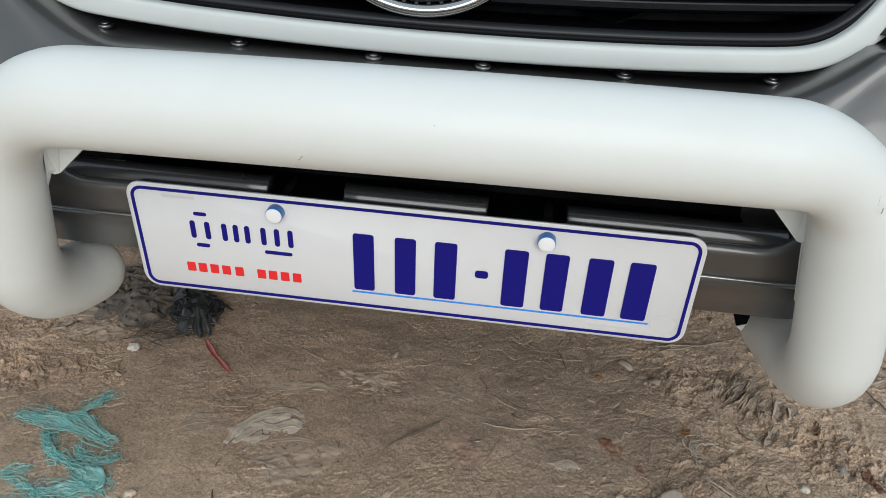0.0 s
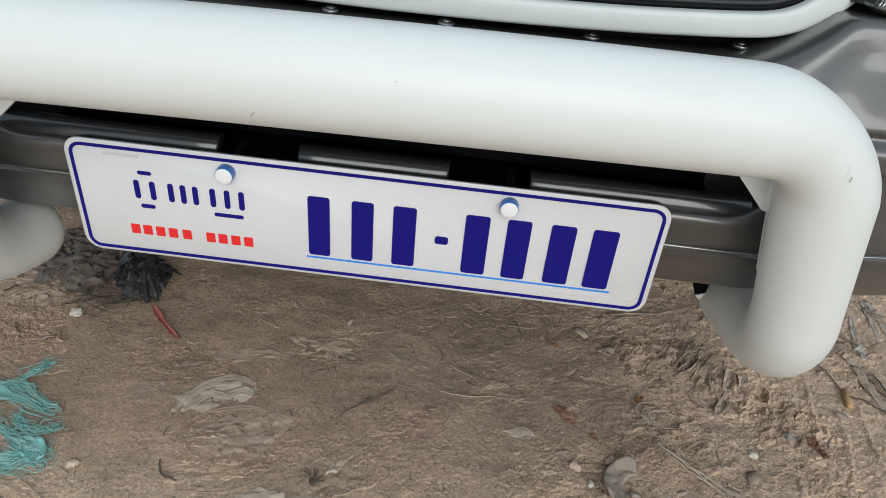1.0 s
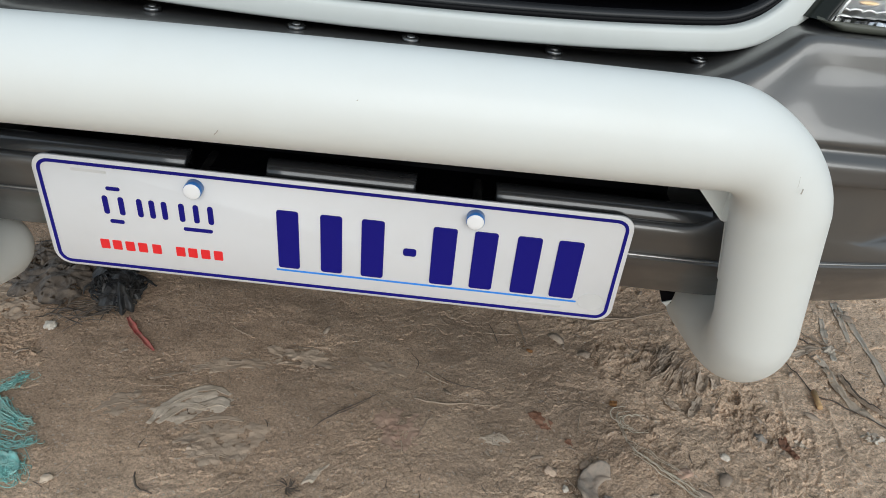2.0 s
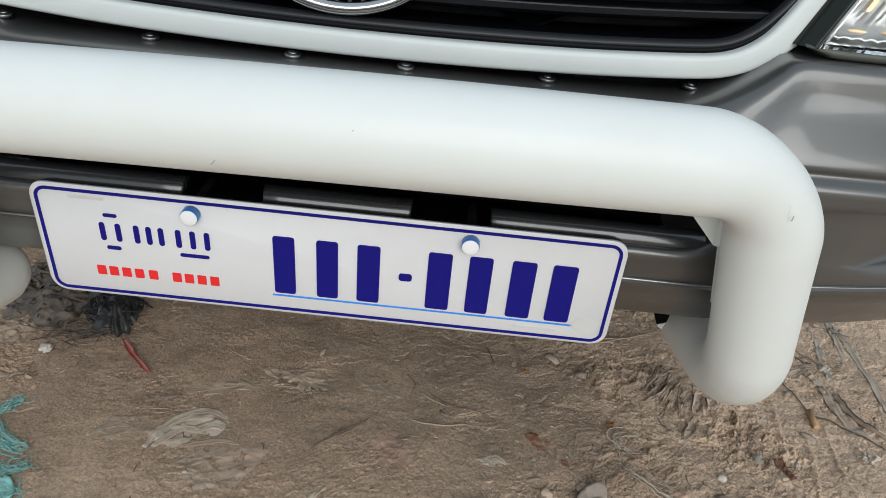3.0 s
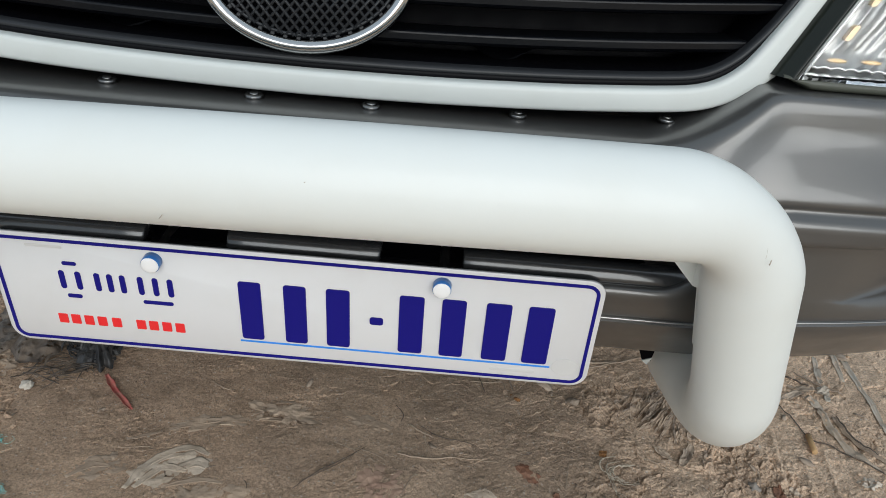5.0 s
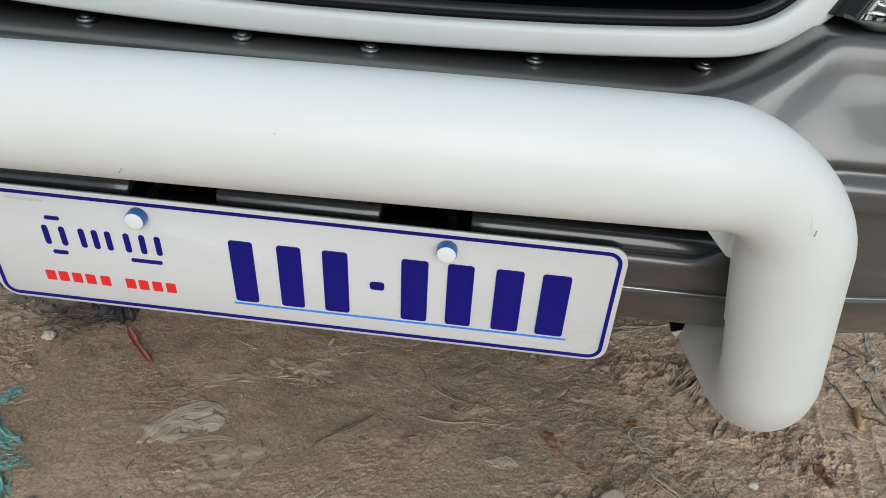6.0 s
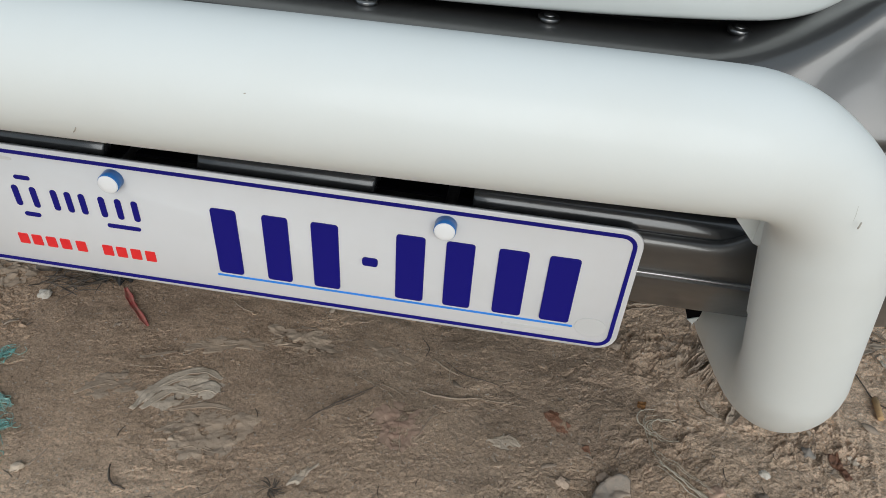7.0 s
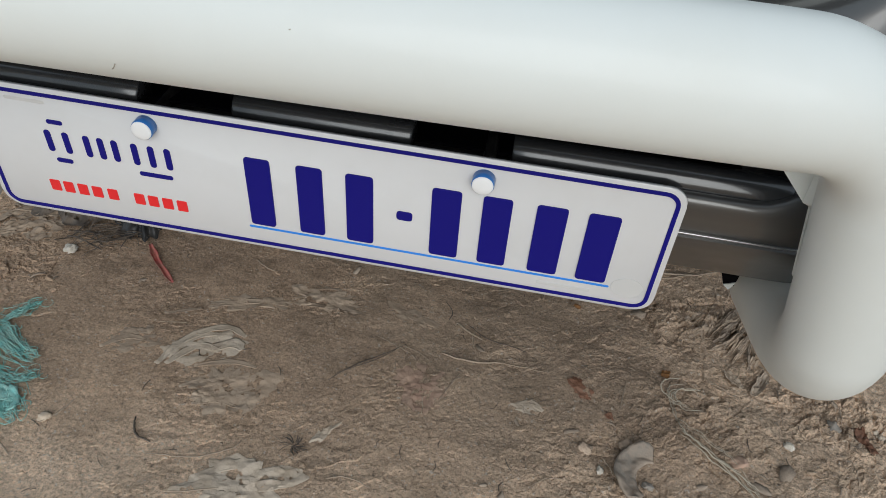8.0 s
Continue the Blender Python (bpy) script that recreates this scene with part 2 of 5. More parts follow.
def tube(pts, radius, sides=16, flat=1.0, bm=None, closed=False):
    """A pipe along pts; radius is a number or a function of 0..1."""
    bm = bm or bmesh.new()
    rings = []
    fr = frames_along(pts)
    for k, (p, t, s, u) in enumerate(fr):
        r = radius(k / (len(fr) - 1)) if callable(radius) else radius
        rings.append([bm.verts.new(p + s * (r * math.cos(a)) + u * (r * flat * math.sin(a))) for a in (2 * math.pi * i / sides for i in range(sides))])
    pairs = list(zip(rings, rings[1:])) + ([(rings[-1], rings[0])] if closed else [])
    for a, b in pairs:
        for i in range(sides):
            bm.faces.new((a[i], a[(i + 1) % sides], b[(i + 1) % sides], b[i]))
    if not closed:
        bm.faces.new(rings[0])
        bm.faces.new(rings[-1])
    return bm


def fillet(a, b, c, radius, n=18):
    """The arc that rounds the corner b between a and c."""
    a, b, c = Vector(a), Vector(b), Vector(c)
    u, v = (a - b).normalized(), (c - b).normalized()
    th = u.angle(v)
    d = radius / math.tan(th / 2)
    o = b + (u + v).normalized() * (radius / math.sin(th / 2))
    p, q = b + u * d - o, b + v * d - o
    ang = p.angle(q)
    return [o + (p * math.sin((1 - k / (n - 1)) * ang) + q * math.sin(k / (n - 1) * ang)) / math.sin(ang) for k in range(n)]


def smooth_line(pts, per=8):
    """A Catmull-Rom line through pts."""
    pts = [Vector(p) for p in pts]
    ext = [pts[0] * 2 - pts[1], *pts, pts[-1] * 2 - pts[-2]]
    out = []
    for k in range(1, len(ext) - 2):
        p0, p1, p2, p3 = ext[k - 1 : k + 3]
        for i in range(per):
            t = i / per
            out.append(0.5 * (2 * p1 + (p2 - p0) * t + (2 * p0 - 5 * p1 + 4 * p2 - p3) * t**2 + (3 * p1 - p0 - 3 * p2 + p3) * t**3))
    return out + [pts[-1]]


def box(lo, hi, bevel=0.0, segments=2, bm=None):
    bm = bm or bmesh.new()
    made = bmesh.ops.create_cube(bm, size=1.0)["verts"]
    for v in made:
        v.co = Vector(lo[k] + (v.co[k] + 0.5) * (hi[k] - lo[k]) for k in range(3))
    if bevel:
        edges = list({e for v in made for e in v.link_edges})
        bmesh.ops.bevel(bm, geom=edges, offset=bevel, segments=segments, affect="EDGES", profile=0.5)
    return bm


def turned(profile, m, sides=24):
    """A solid of revolution from (radius, height) pairs, about the z of the pose m."""
    bm = bmesh.new()
    rings = [[bm.verts.new(m @ Vector((r * math.cos(2 * math.pi * i / sides), r * math.sin(2 * math.pi * i / sides), h))) for i in range(sides)] for r, h in profile]
    for a, b in zip(rings, rings[1:]):
        for i in range(sides):
            bm.faces.new((a[i], a[(i + 1) % sides], b[(i + 1) % sides], b[i]))
    bm.faces.new(rings[0])
    bm.faces.new(rings[-1])
    return bm


def outline(pts, depth, m, bevel=0.0):
    """A flat shape of (u, v) points, thickened along the z of the pose m."""
    bm = bmesh.new()
    lo = [bm.verts.new(m @ Vector((u, v, 0))) for u, v in pts]
    hi = [bm.verts.new(m @ Vector((u, v, depth))) for u, v in pts]
    bm.faces.new(lo)
    top = bm.faces.new(hi)
    for i in range(len(pts)):
        j = (i + 1) % len(pts)
        bm.faces.new((lo[i], lo[j], hi[j], hi[i]))
    if bevel:
        bmesh.ops.bevel(bm, geom=list(top.edges), offset=bevel, segments=2, affect="EDGES", profile=0.5)
    return bm


def round_rect(u0, v0, u1, v1, r, n=6):
    out = []
    for cx, cy, a0 in ((u1 - r, v1 - r, 0), (u0 + r, v1 - r, 90), (u0 + r, v0 + r, 180), (u1 - r, v0 + r, 270)):
        out += [(cx + r * math.cos(radians(a0 + 90 * k / n)), cy + r * math.sin(radians(a0 + 90 * k / n))) for k in range(n + 1)]
    return out


def smoothstep(a, b, x):
    t = min(1.0, max(0.0, (x - a) / (b - a)))
    return t * t * (3 - 2 * t)


# ---- the ground ----
def hash_grid(ix, iy, seed):
    h = (ix.astype(np.int64) * 374761393 + iy.astype(np.int64) * 668265263 + seed * 982451653) & 0xFFFFFFFF
    h = ((h ^ (h >> 13)) * 1274126177) & 0xFFFFFFFF
    return ((h ^ (h >> 16)) & 0xFFFF) / 65535.0 * 2 - 1


def value_noise(x, y, seed):
    ix, iy = np.floor(x), np.floor(y)
    fx, fy = x - ix, y - iy
    fx, fy = fx**3 * (fx * (fx * 6 - 15) + 10), fy**3 * (fy * (fy * 6 - 15) + 10)
    a, b, c, d = (hash_grid(ix + i, iy + j, seed) for i, j in ((0, 0), (1, 0), (0, 1), (1, 1)))
    return (a * (1 - fx) + b * fx) * (1 - fy) + (c * (1 - fx) + d * fx) * fy


def fbm(x, y, size, octaves, seed, gain=0.5):
    out, amp, s = 0.0, 1.0, 1.0 / size
    for k in range(octaves):
        c, n = math.cos(0.6 * k + seed), math.sin(0.6 * k + seed)
        out = out + amp * value_noise((c * x - n * y) * s + 17.3 * k, (n * x + c * y) * s - 9.1 * k, seed + k)
        amp, s = amp * gain, s * 2.03
    return out


def soft(a, b, x):
    t = np.clip((x - a) / (b - a), 0, 1)
    return t * t * (3 - 2 * t)


def roughness_of(x, y):
    """Where the earth is broken into clods (1) and where it is trodden flat (0)."""
    right = soft(-0.12, 0.42, x + 0.12 * fbm(x, y, 0.2, 2, 71))
    left = soft(0.38, 0.50, -x + 0.08 * fbm(x, y, 0.2, 2, 72)) * soft(0.24, 0.33, y)
    back = 0.55 * soft(0.36, 0.6, y + 0.08 * fbm(x, y, 0.15, 2, 73)) * soft(-0.15, 0.15, x)
    return np.maximum(np.maximum(right, left), back)


def broken(x, y, size, seed):
    """Angular crusts: flat shards, each tilted its own way; gives the height for a size of 1 m."""
    u, v = x / size, y / size
    iu, iv = np.floor(u), np.floor(v)
    best, high = np.full(np.shape(u), 9.0), np.zeros(np.shape(u))
    for i in (-1, 0, 1):
        for j in (-1, 0, 1):
            cu, cv = iu + i, iv + j
            du = u - cu - 0.5 - 0.48 * hash_grid(cu, cv, seed)
            dv = v - cv - 0.5 - 0.48 * hash_grid(cu, cv, seed + 1)
            d = du * du + dv * dv
            h = 0.45 * hash_grid(cu, cv, seed + 2) + 0.75 * du * hash_grid(cu, cv, seed + 3) + 0.75 * dv * hash_grid(cu, cv, seed + 4)
            near = d < best
            best, high = np.where(near, d, best), np.where(near, h, high)
    return high * size


def fissure(x, y, size, seed, wide):
    """1 along the joints between cells of the given size, 0 inside them."""
    u, v = x / size, y / size
    iu, iv = np.floor(u), np.floor(v)
    first, second = np.full(np.shape(u), 9.0), np.full(np.shape(u), 9.0)
    for i in (-1, 0, 1):
        for j in (-1, 0, 1):
            cu, cv = iu + i, iv + j
            d = np.hypot(u - cu - 0.5 - 0.48 * hash_grid(cu, cv, seed), v - cv - 0.5 - 0.48 * hash_grid(cu, cv, seed + 1))
            second = np.minimum(second, np.maximum(first, d))
            first = np.minimum(first, d)
    return np.exp(-(((second - first) / wide) ** 2))


def ground_height(x, y):
    x, y = np.asarray(x, float), np.asarray(y, float)
    near = np.exp(-((x - 0.1) ** 2 + (y - 0.35) ** 2) / 2.0)
    rough = roughness_of(x, y)
    h = 0.007 * fbm(x, y, 0.31, 3, 11) + 0.0014 * fbm(x, y, 0.05, 3, 23)
    jag_x, jag_y = x + 0.0045 * fbm(x, y, 0.018, 3, 83), y + 0.0045 * fbm(x, y, 0.018, 3, 84)
    # scarps drawn out along the way the mud was dragged
    run_x, run_y = (0.87 * jag_x + 0.50 * jag_y) / 1.9, -0.50 * jag_x + 0.87 * jag_y
    torn = sum(np.exp(-(((x - cx) / sx) ** 2 + ((y - cy) / sy) ** 2)) for cx, cy, sx, sy in ((0.40, 0.52, 0.07, 0.07), (0.53, 0.41, 0.08, 0.06), (0.60, 0.36, 0.07, 0.05), (0.38, 0.31, 0.06, 0.05), (0.30, 0.24, 0.05, 0.05), (-0.62, 0.36, 0.14, 0.09)))
    loose = soft(0.25, 1.0, torn + 0.45 * fbm(x, y, 0.07, 3, 85))
    crust = soft(-0.25, 0.55, fbm(x, y, 0.09, 3, 86))
    shards = (0.07 + 0.15 * loose) * broken(jag_x, jag_y, 0.032, 37) + (0.06 + 0.18 * crust + 0.32 * loose) * broken(run_x, run_y, 0.013, 39) + (0.12 + 0.14 * crust + 0.20 * loose) * broken(x, y, 0.0065, 42)
    # fissures between the plates of crust
    shards = shards - (0.0008 + 0.0022 * loose + 0.0012 * crust) * fissure(jag_x, jag_y, 0.024, 44, 0.07) - (0.0010 * crust + 0.0010 * loose) * fissure(jag_x, jag_y, 0.011, 45, 0.10)
    # edges of a tyre's print, running out from beside the leg
    tread = sum(0.0032 * np.exp(-((x - x0 - s * (y - y0) - 0.004 * fbm(x, y, 0.04, 2, 90)) / 0.004) ** 2) * soft(y1 - 0.02, y1, y) * (1 - soft(y0, y0 + 0.02, y)) for x0, y0, s, y1 in ((0.566, 0.425, 0.28, 0.34), (0.639, 0.451, 0.21, 0.35), (0.665, 0.400, 0.21, 0.24), (0.703, 0.414, 0.13, 0.28)))
    h = h + rough * (shards + 0.0010 * fbm(x, y, 0.010, 3, 41, 0.6) + 0.0025 * fbm(x, y, 0.05, 3, 47)) + tread
    worn = 0.14 * broken(run_x, run_y, 0.014, 57) * soft(-0.2, 0.6, fbm(x, y, 0.16, 3, 58)) + 0.20 * broken(x, y, 0.007, 59) * soft(-0.1, 0.6, fbm(x, y, 0.11, 3, 60))
    h = h + (1 - rough) * (worn + 0.0008 * fbm(x, y, 0.03, 5, 55, 0.65))
    return h * near - 0.003


def stretched(lo, hi, step, far):
    inner = list(np.arange(lo, hi + step / 2, step))
    grow = [step * 1.35**k for k in range(1, 40)]
    after, before = [], []
    for edge, sign, out in ((inner[-1], 1, after), (inner[0], -1, before)):
        pos = edge
        for g in grow:
            pos += sign * g
            out.append(pos)
            if abs(pos) > far:
                break
    return np.array(before[::-1] + inner + after)


STEP = 0.0016
gx, gy = stretched(-0.78, 1.02, STEP, 400.0), stretched(-0.02, 0.88, STEP, 400.0)
GX, GY = np.meshgrid(gx, gy, indexing="ij")
GZ = ground_height(GX, GY)
verts = np.stack([GX, GY, GZ], -1).reshape(-1, 3)
ni, nj = len(gx), len(gy)
ii, jj = np.meshgrid(np.arange(ni - 1), np.arange(nj - 1), indexing="ij")
a = (ii * nj + jj).ravel()
quads = np.stack([a, a + nj, a + nj + 1, a + 1], -1)
ground_mesh = bpy.data.meshes.new("ground")
ground_mesh.vertices.add(len(verts))
ground_mesh.vertices.foreach_set("co", verts.ravel())
ground_mesh.loops.add(quads.size)
ground_mesh.loops.foreach_set("vertex_index", quads.ravel())
ground_mesh.polygons.add(len(quads))
ground_mesh.polygons.foreach_set("loop_start", np.arange(len(quads)) * 4)
ground_mesh.update(calc_edges=True)
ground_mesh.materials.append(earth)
ground_mesh.shade_flat()
tagged(new("ground", ground_mesh), "dry trodden brown earth, cloddy and littered", "ground", kind="structure")



def gz(x, y):
    """The ground's height at a place."""
    i = min(max(int(np.searchsorted(gx, x)) - 1, 0), len(gx) - 2)
    j = min(max(int(np.searchsorted(gy, y)) - 1, 0), len(gy) - 2)
    a, b = (x - gx[i]) / (gx[i + 1] - gx[i]), (y - gy[j]) / (gy[j + 1] - gy[j])
    return float((GZ[i, j] * (1 - a) + GZ[i + 1, j] * a) * (1 - b) + (GZ[i, j + 1] * (1 - a) + GZ[i + 1, j + 1] * a) * b)


# ---- the van: bumper, grille, lamps, bull bar, number plate ----
MID = 0.0  # the van's middle line
van = thing("van", "grey-brown van front with a white bull bar", "van")

CENTRE = [(0.090, 0.5640), (0.066, 0.5655), (0.042, 0.5664), (0.018, 0.5650), (0.006, 0.5595), (-0.003, 0.549), (-0.008, 0.527), (-0.004, 0.507), (0.006, 0.496), (0.030, 0.489), (0.080, 0.487),
          (0.085, 0.470), (0.080, 0.450), (0.032, 0.447), (0.014, 0.4545), (0.006, 0.4555), (0.003, 0.451), (0.005, 0.445), (0.013, 0.432), (0.0208, 0.4220), (0.0211, 0.4213),
          (0.0182, 0.4181), (0.0194, 0.4152), (0.036, 0.398), (0.056, 0.378), (0.0715, 0.3625), (0.076, 0.3605), (0.084, 0.3615), (0.130, 0.372)]
SIDE = [(0.090, 0.600), (0.056, 0.6045), (0.044, 0.6070), (0.0270, 0.6055), (0.0198, 0.5995), (0.0170, 0.5790), (0.0075, 0.5600), (-0.0012, 0.5440), (-0.0034, 0.5358), (-0.0014, 0.5302), (-0.0092, 0.5232),
        (-0.0092, 0.5140), (-0.0075, 0.5065), (0.0030, 0.5035), (0.0080, 0.4985), (0.0092, 0.485), (0.0100, 0.470), (0.0114, 0.452), (0.015, 0.434), (0.0208, 0.4220), (0.0211, 0.4213),
        (0.0182, 0.4181), (0.0194, 0.4152), (0.036, 0.398), (0.056, 0.378), (0.0715, 0.3625), (0.076, 0.3605), (0.084, 0.3615), (0.130, 0.372)]


def bumper_point(x, k):
    """The bumper's skin: the profile's point k at x from the middle."""
    q = max(0.0, abs(x) - 0.008)
    if k <= 4:
        w = min(1.0, max(0.0, (q - 0.232) / 0.086)) ** 1.7
    else:
        w = smoothstep(0.262, 0.335, q)
    (yc, zc), (ys, zs) = CENTRE[k], SIDE[k]
    y, z = yc + (ys - yc) * w, zc + (zs - zc) * w
    if k <= 2:
        # the flat gutter behind the crease
        g, low = smoothstep(0.215, 0.318, q), CENTRE[3][1] + (SIDE[3][1] - CENTRE[3][1]) * w
        z = low + (zc - CENTRE[3][1]) * (1 - g) - 0.01 * (y - 0.018) * g
    if k == 3:
        y += 0.007 * smoothstep(0.232, 0.270, q) * (1 - smoothstep(0.305, 0.330, q))
    y += 0.30 * max(0.0, q - 0.30) ** 2 + 2.2 * max(0.0, q - 0.62) ** 3
    y += 0.5 * max(0.0, q - 0.30) ** 2 * smoothstep(12, 18, k) * (1 - smoothstep(0.55, 0.8, q))
    if 17 <= k <= 23:
        z += 0.0070 * smoothstep(0.30, 0.38, q) * (1 if k < 22 else 0.6)
    # a wedge-shaped shelf that opens towards the wheel
    shelf = min(0.11, max(0.0, q - 0.378))
    if 12 <= k <= 17:
        y += 0.25 * shelf * smoothstep(11, 14, k)
    if k == 17:
        z += (0.4450 + 0.13 * shelf - z) * smoothstep(0.0, 0.030, shelf)
    if k == 18:
        z += 0.0030 * smoothstep(0.0, 0.030, shelf)
    if k <= 9:
        y += 0.20 * (min(q, 0.24) ** 2 - 0.0576) * (1 - w)
    return Vector((MID + x, y, z))


bx = [-0.86 + 0.02 * k for k in range(25)] + [-0.38 + 0.008 * k for k in range(1, 95)] + [0.38 + 0.02 * k for k in range(1, 25)]
bm = bmesh.new()
rows = []
for x in bx:
    pts = [bumper_point(x, k) for k in range(len(CENTRE))]
    fine = smooth_line(pts[:19], 3)[:-1] + pts[19:23] + smooth_line(pts[23:], 3)
    rows.append([bm.verts.new(p) for p in fine])
for r0, r1 in zip(rows, rows[1:]):
    for k in range(len(r0) - 1):
        bm.faces.new((r0[k], r1[k], r1[k + 1], r0[k + 1]))
# crisp ledge line
for r0, r1 in zip(rows, rows[1:]):
    for k in (55, 56):
        bm.edges.get((r0[k], r1[k])).smooth = False
bumper = part("bumper", bm, lacquer, van, "grey-brown metallic bumper with a ledge line")
# thin bright tube added along the ledge in place of its highlight
edge = [bumper_point(x, 20).lerp(bumper_point(x, 21), 0.35) for x in bx[6:-6]]
part("ledge_glint", tube(edge, 0.0009, 8), glint_metal, bumper, "bright thin line standing in for the ledge's glint")

# the black air intake behind the upper lip, and the ribs across its front
bm = sheet(lambda x, k: Vector((MID + x, *[(0.020, 0.490), (0.074, 0.484), (0.076, 0.468), (0.074, 0.4525), (0.026, 0.4515)][k])), [-0.270 + 0.0135 * i for i in range(41)], range(5), 0.002)
part("air_intake", bm, black_plastic, van, "black air intake slot", smooth=False)
RIB = [(0.030, 0.4520), (0.0112, 0.4520), (0.0098, 0.4535), (0.0099, 0.4580), (0.0110, 0.4622), (0.0129, 0.4656), (0.0158, 0.4678), (0.0192, 0.4686), (0.0235, 0.4684), (0.0262, 0.4655)]
for x0, x1 in ((-0.292, -0.1178), (-0.0562, 0.0600), (0.1222, 0.292)):
    bm = bmesh.new()
    ends = [(x0, 0.0016), (x0 + 0.0006, 0.0006), (x0 + 0.002, 0.0)]
    ends += [(x0 + 0.002 + (x1 - x0 - 0.004) * k / 10, 0.0) for k in range(1, 10)] + [(x1 - 0.002, 0.0), (x1 - 0.0006, 0.0006), (x1, 0.0016)]
    rr = [[bm.verts.new((x, min(y + inset, 0.046), z)) for y, z in RIB] for x, inset in ends]
    for r0, r1 in zip(rr, rr[1:]):
        for k in range(len(RIB) - 1):
            bm.faces.new((r0[k], r1[k], r1[k + 1], r0[k + 1]))
    bm.faces.new(rr[0])
    bm.faces.new(rr[-1])
    part("intake_rib", bm, dark_plastic, van, "dark grey plastic rib")

# body behind, plain and closed
bm = bmesh.new()
ring = []
for y, zt, hw in ((0.195, 0.80, 0.80), (0.27, 0.95, 0.84), (0.80, 1.08, 0.85), (2.2, 1.12, 0.85)):
    zb = 0.42
    prof = round_rect(-hw, zb, hw, zt, 0.06, 5)
    ring.append([bm.verts.new((MID + u, y, v)) for u, v in prof])
for r0, r1 in zip(ring, ring[1:]):
    for k in range(len(r0)):
        bm.faces.new((r0[k], r0[(k + 1) % len(r0)], r1[(k + 1) % len(r0)], r1[k]))
bm.faces.new(ring[0])
bm.faces.new(ring[-1])
part("body", bm, lacquer, van)
for side in (-1, 1):
    m = pose(MID + side * 0.66, 1.25, 0.310, 0, 90 * side, 0)
    wheel = part("wheel", turned([(0.17, -0.02), (0.215, -0.02), (0.29, -0.01), (0.313, 0.03), (0.313, 0.15), (0.29, 0.185), (0.215, 0.19), (0.17, 0.19)], m, 40), tyre_rubber, van)
    part("rim", turned([(0.03, 0.17), (0.10, 0.172), (0.16, 0.178), (0.19, 0.185), (0.205, 0.193), (0.21, 0.191)], m, 32), steel, wheel)

# screws along the bumper's top
for k, x in enumerate((-0.2620, -0.1480, -0.0390, 0.0455, 0.1525, 0.2635)):
    y = 0.0360 + 0.33 * min(abs(x - 0.008), 0.25) ** 2 + (0.004 if k == 4 else -0.004 if k == 0 else 0.0)
    low, high = bumper_point(x - MID, 3), bumper_point(x - MID, 2)
    z = low.z + (high.z - low.z) * (y - low.y) / (high.y - low.y) + 0.0022
    m = pose(x, y, z, 7, 0, 7 * k)
    screw = part("screw", turned([(0.0028, 0.0), (0.0036, 0.0003), (0.0036, 0.0008), (0.0030, 0.0013), (0.0014, 0.0014)], m @ pose(0, 0, 0.0005), 14), screw_steel, bumper, "dull steel screw")
    part("washer", turned([(0.0020, -0.003), (0.0064, -0.0026), (0.0068, -0.0002), (0.0062, 0.0005), (0.003, 0.0006)], m, 20), screw_steel, bumper)


# grille: white surround, rubber lip, slats, emblem
def grille_y(x, z):
    return 0.047 + 0.16 * (max(0.0, abs(x) - 0.008) ** 2 - 0.036) + 0.22 * (z - 0.583)


def surround(inset):
    """One half of the opening's edge, from the bottom's middle to the top's, by x from the middle and height."""
    right = [(0.0, 0.5808), (0.08, 0.5816), (0.16, 0.5836), (0.2075, 0.5856), (0.250, 0.5880), (0.2745, 0.5908), (0.2935, 0.5972), (0.3105, 0.6080), (0.3245, 0.6215), (0.3360, 0.6350), (0.3475, 0.6510), (0.3560, 0.6640), (0.371, 0.6870), (0.384, 0.7110), (0.379, 0.7330), (0.350, 0.7440), (0.28, 0.7480), (0.15, 0.7520), (0.0, 0.7530)]
    flat = smooth_line([(u + 0.008 * min(1.0, u / 0.16), 0, v) for u, v in right], 4)
    out = []
    for k, p in enumerate(flat):
        t = (flat[min(k + 1, len(flat) - 1)] - flat[max(k - 1, 0)]).normalized()
        q = p + Vector((-t.z, 0, t.x)) * inset
        out.append((max(q.x, 0.0), q.z))
    return out


def loop_of(half):
    return [(MID + u, v) for u, v in half] + [(MID - u, v) for u, v in half[-2:0:-1]]


grille = part("grille", sheet(lambda u, v: Vector((MID + u, grille_y(MID + u, v) + 0.070, v)), [-0.41 + 0.041 * k for k in range(21)], [0.565 + 0.0195 * k for k in range(11)], 0.004), black_plastic, van, "black grille with flat slats")
bm = bmesh.new()
rings = []
half = surround(0.0)
inner = loop_of(half)
count = len(inner)
for k, (x, z) in enumerate(inner):
    (xa, za), (xb, zb) = inner[k - 1], inner[(k + 1) % count]
    t = Vector((xb - xa, 0, zb - za)).normalized()
    inward = Vector((-t.z, 0, t.x))
    lean = smoothstep(0.590, 0.640, z)
    wide, deep = 0.0090 + 0.0045 * lean, 0.0100
    c = Vector((x, grille_y(x, z) + 0.003, z))
    rings.append([bm.verts.new(c + inward * (wide * math.copysign(abs(math.cos(a)) ** 0.42, math.cos(a))) + Vector((0, -deep * math.copysign(abs(math.sin(a)) ** 0.42, math.sin(a)), 0))) for a in (2 * math.pi * i / 28 for i in range(28))])
for r0, r1 in zip(rings, rings[1:] + rings[:1]):
    for i in range(28):
        bm.faces.new((r0[i], r0[(i + 1) % 28], r1[(i + 1) % 28], r1[i]))
part("surround", bm, off_white, grille, "white painted surround")
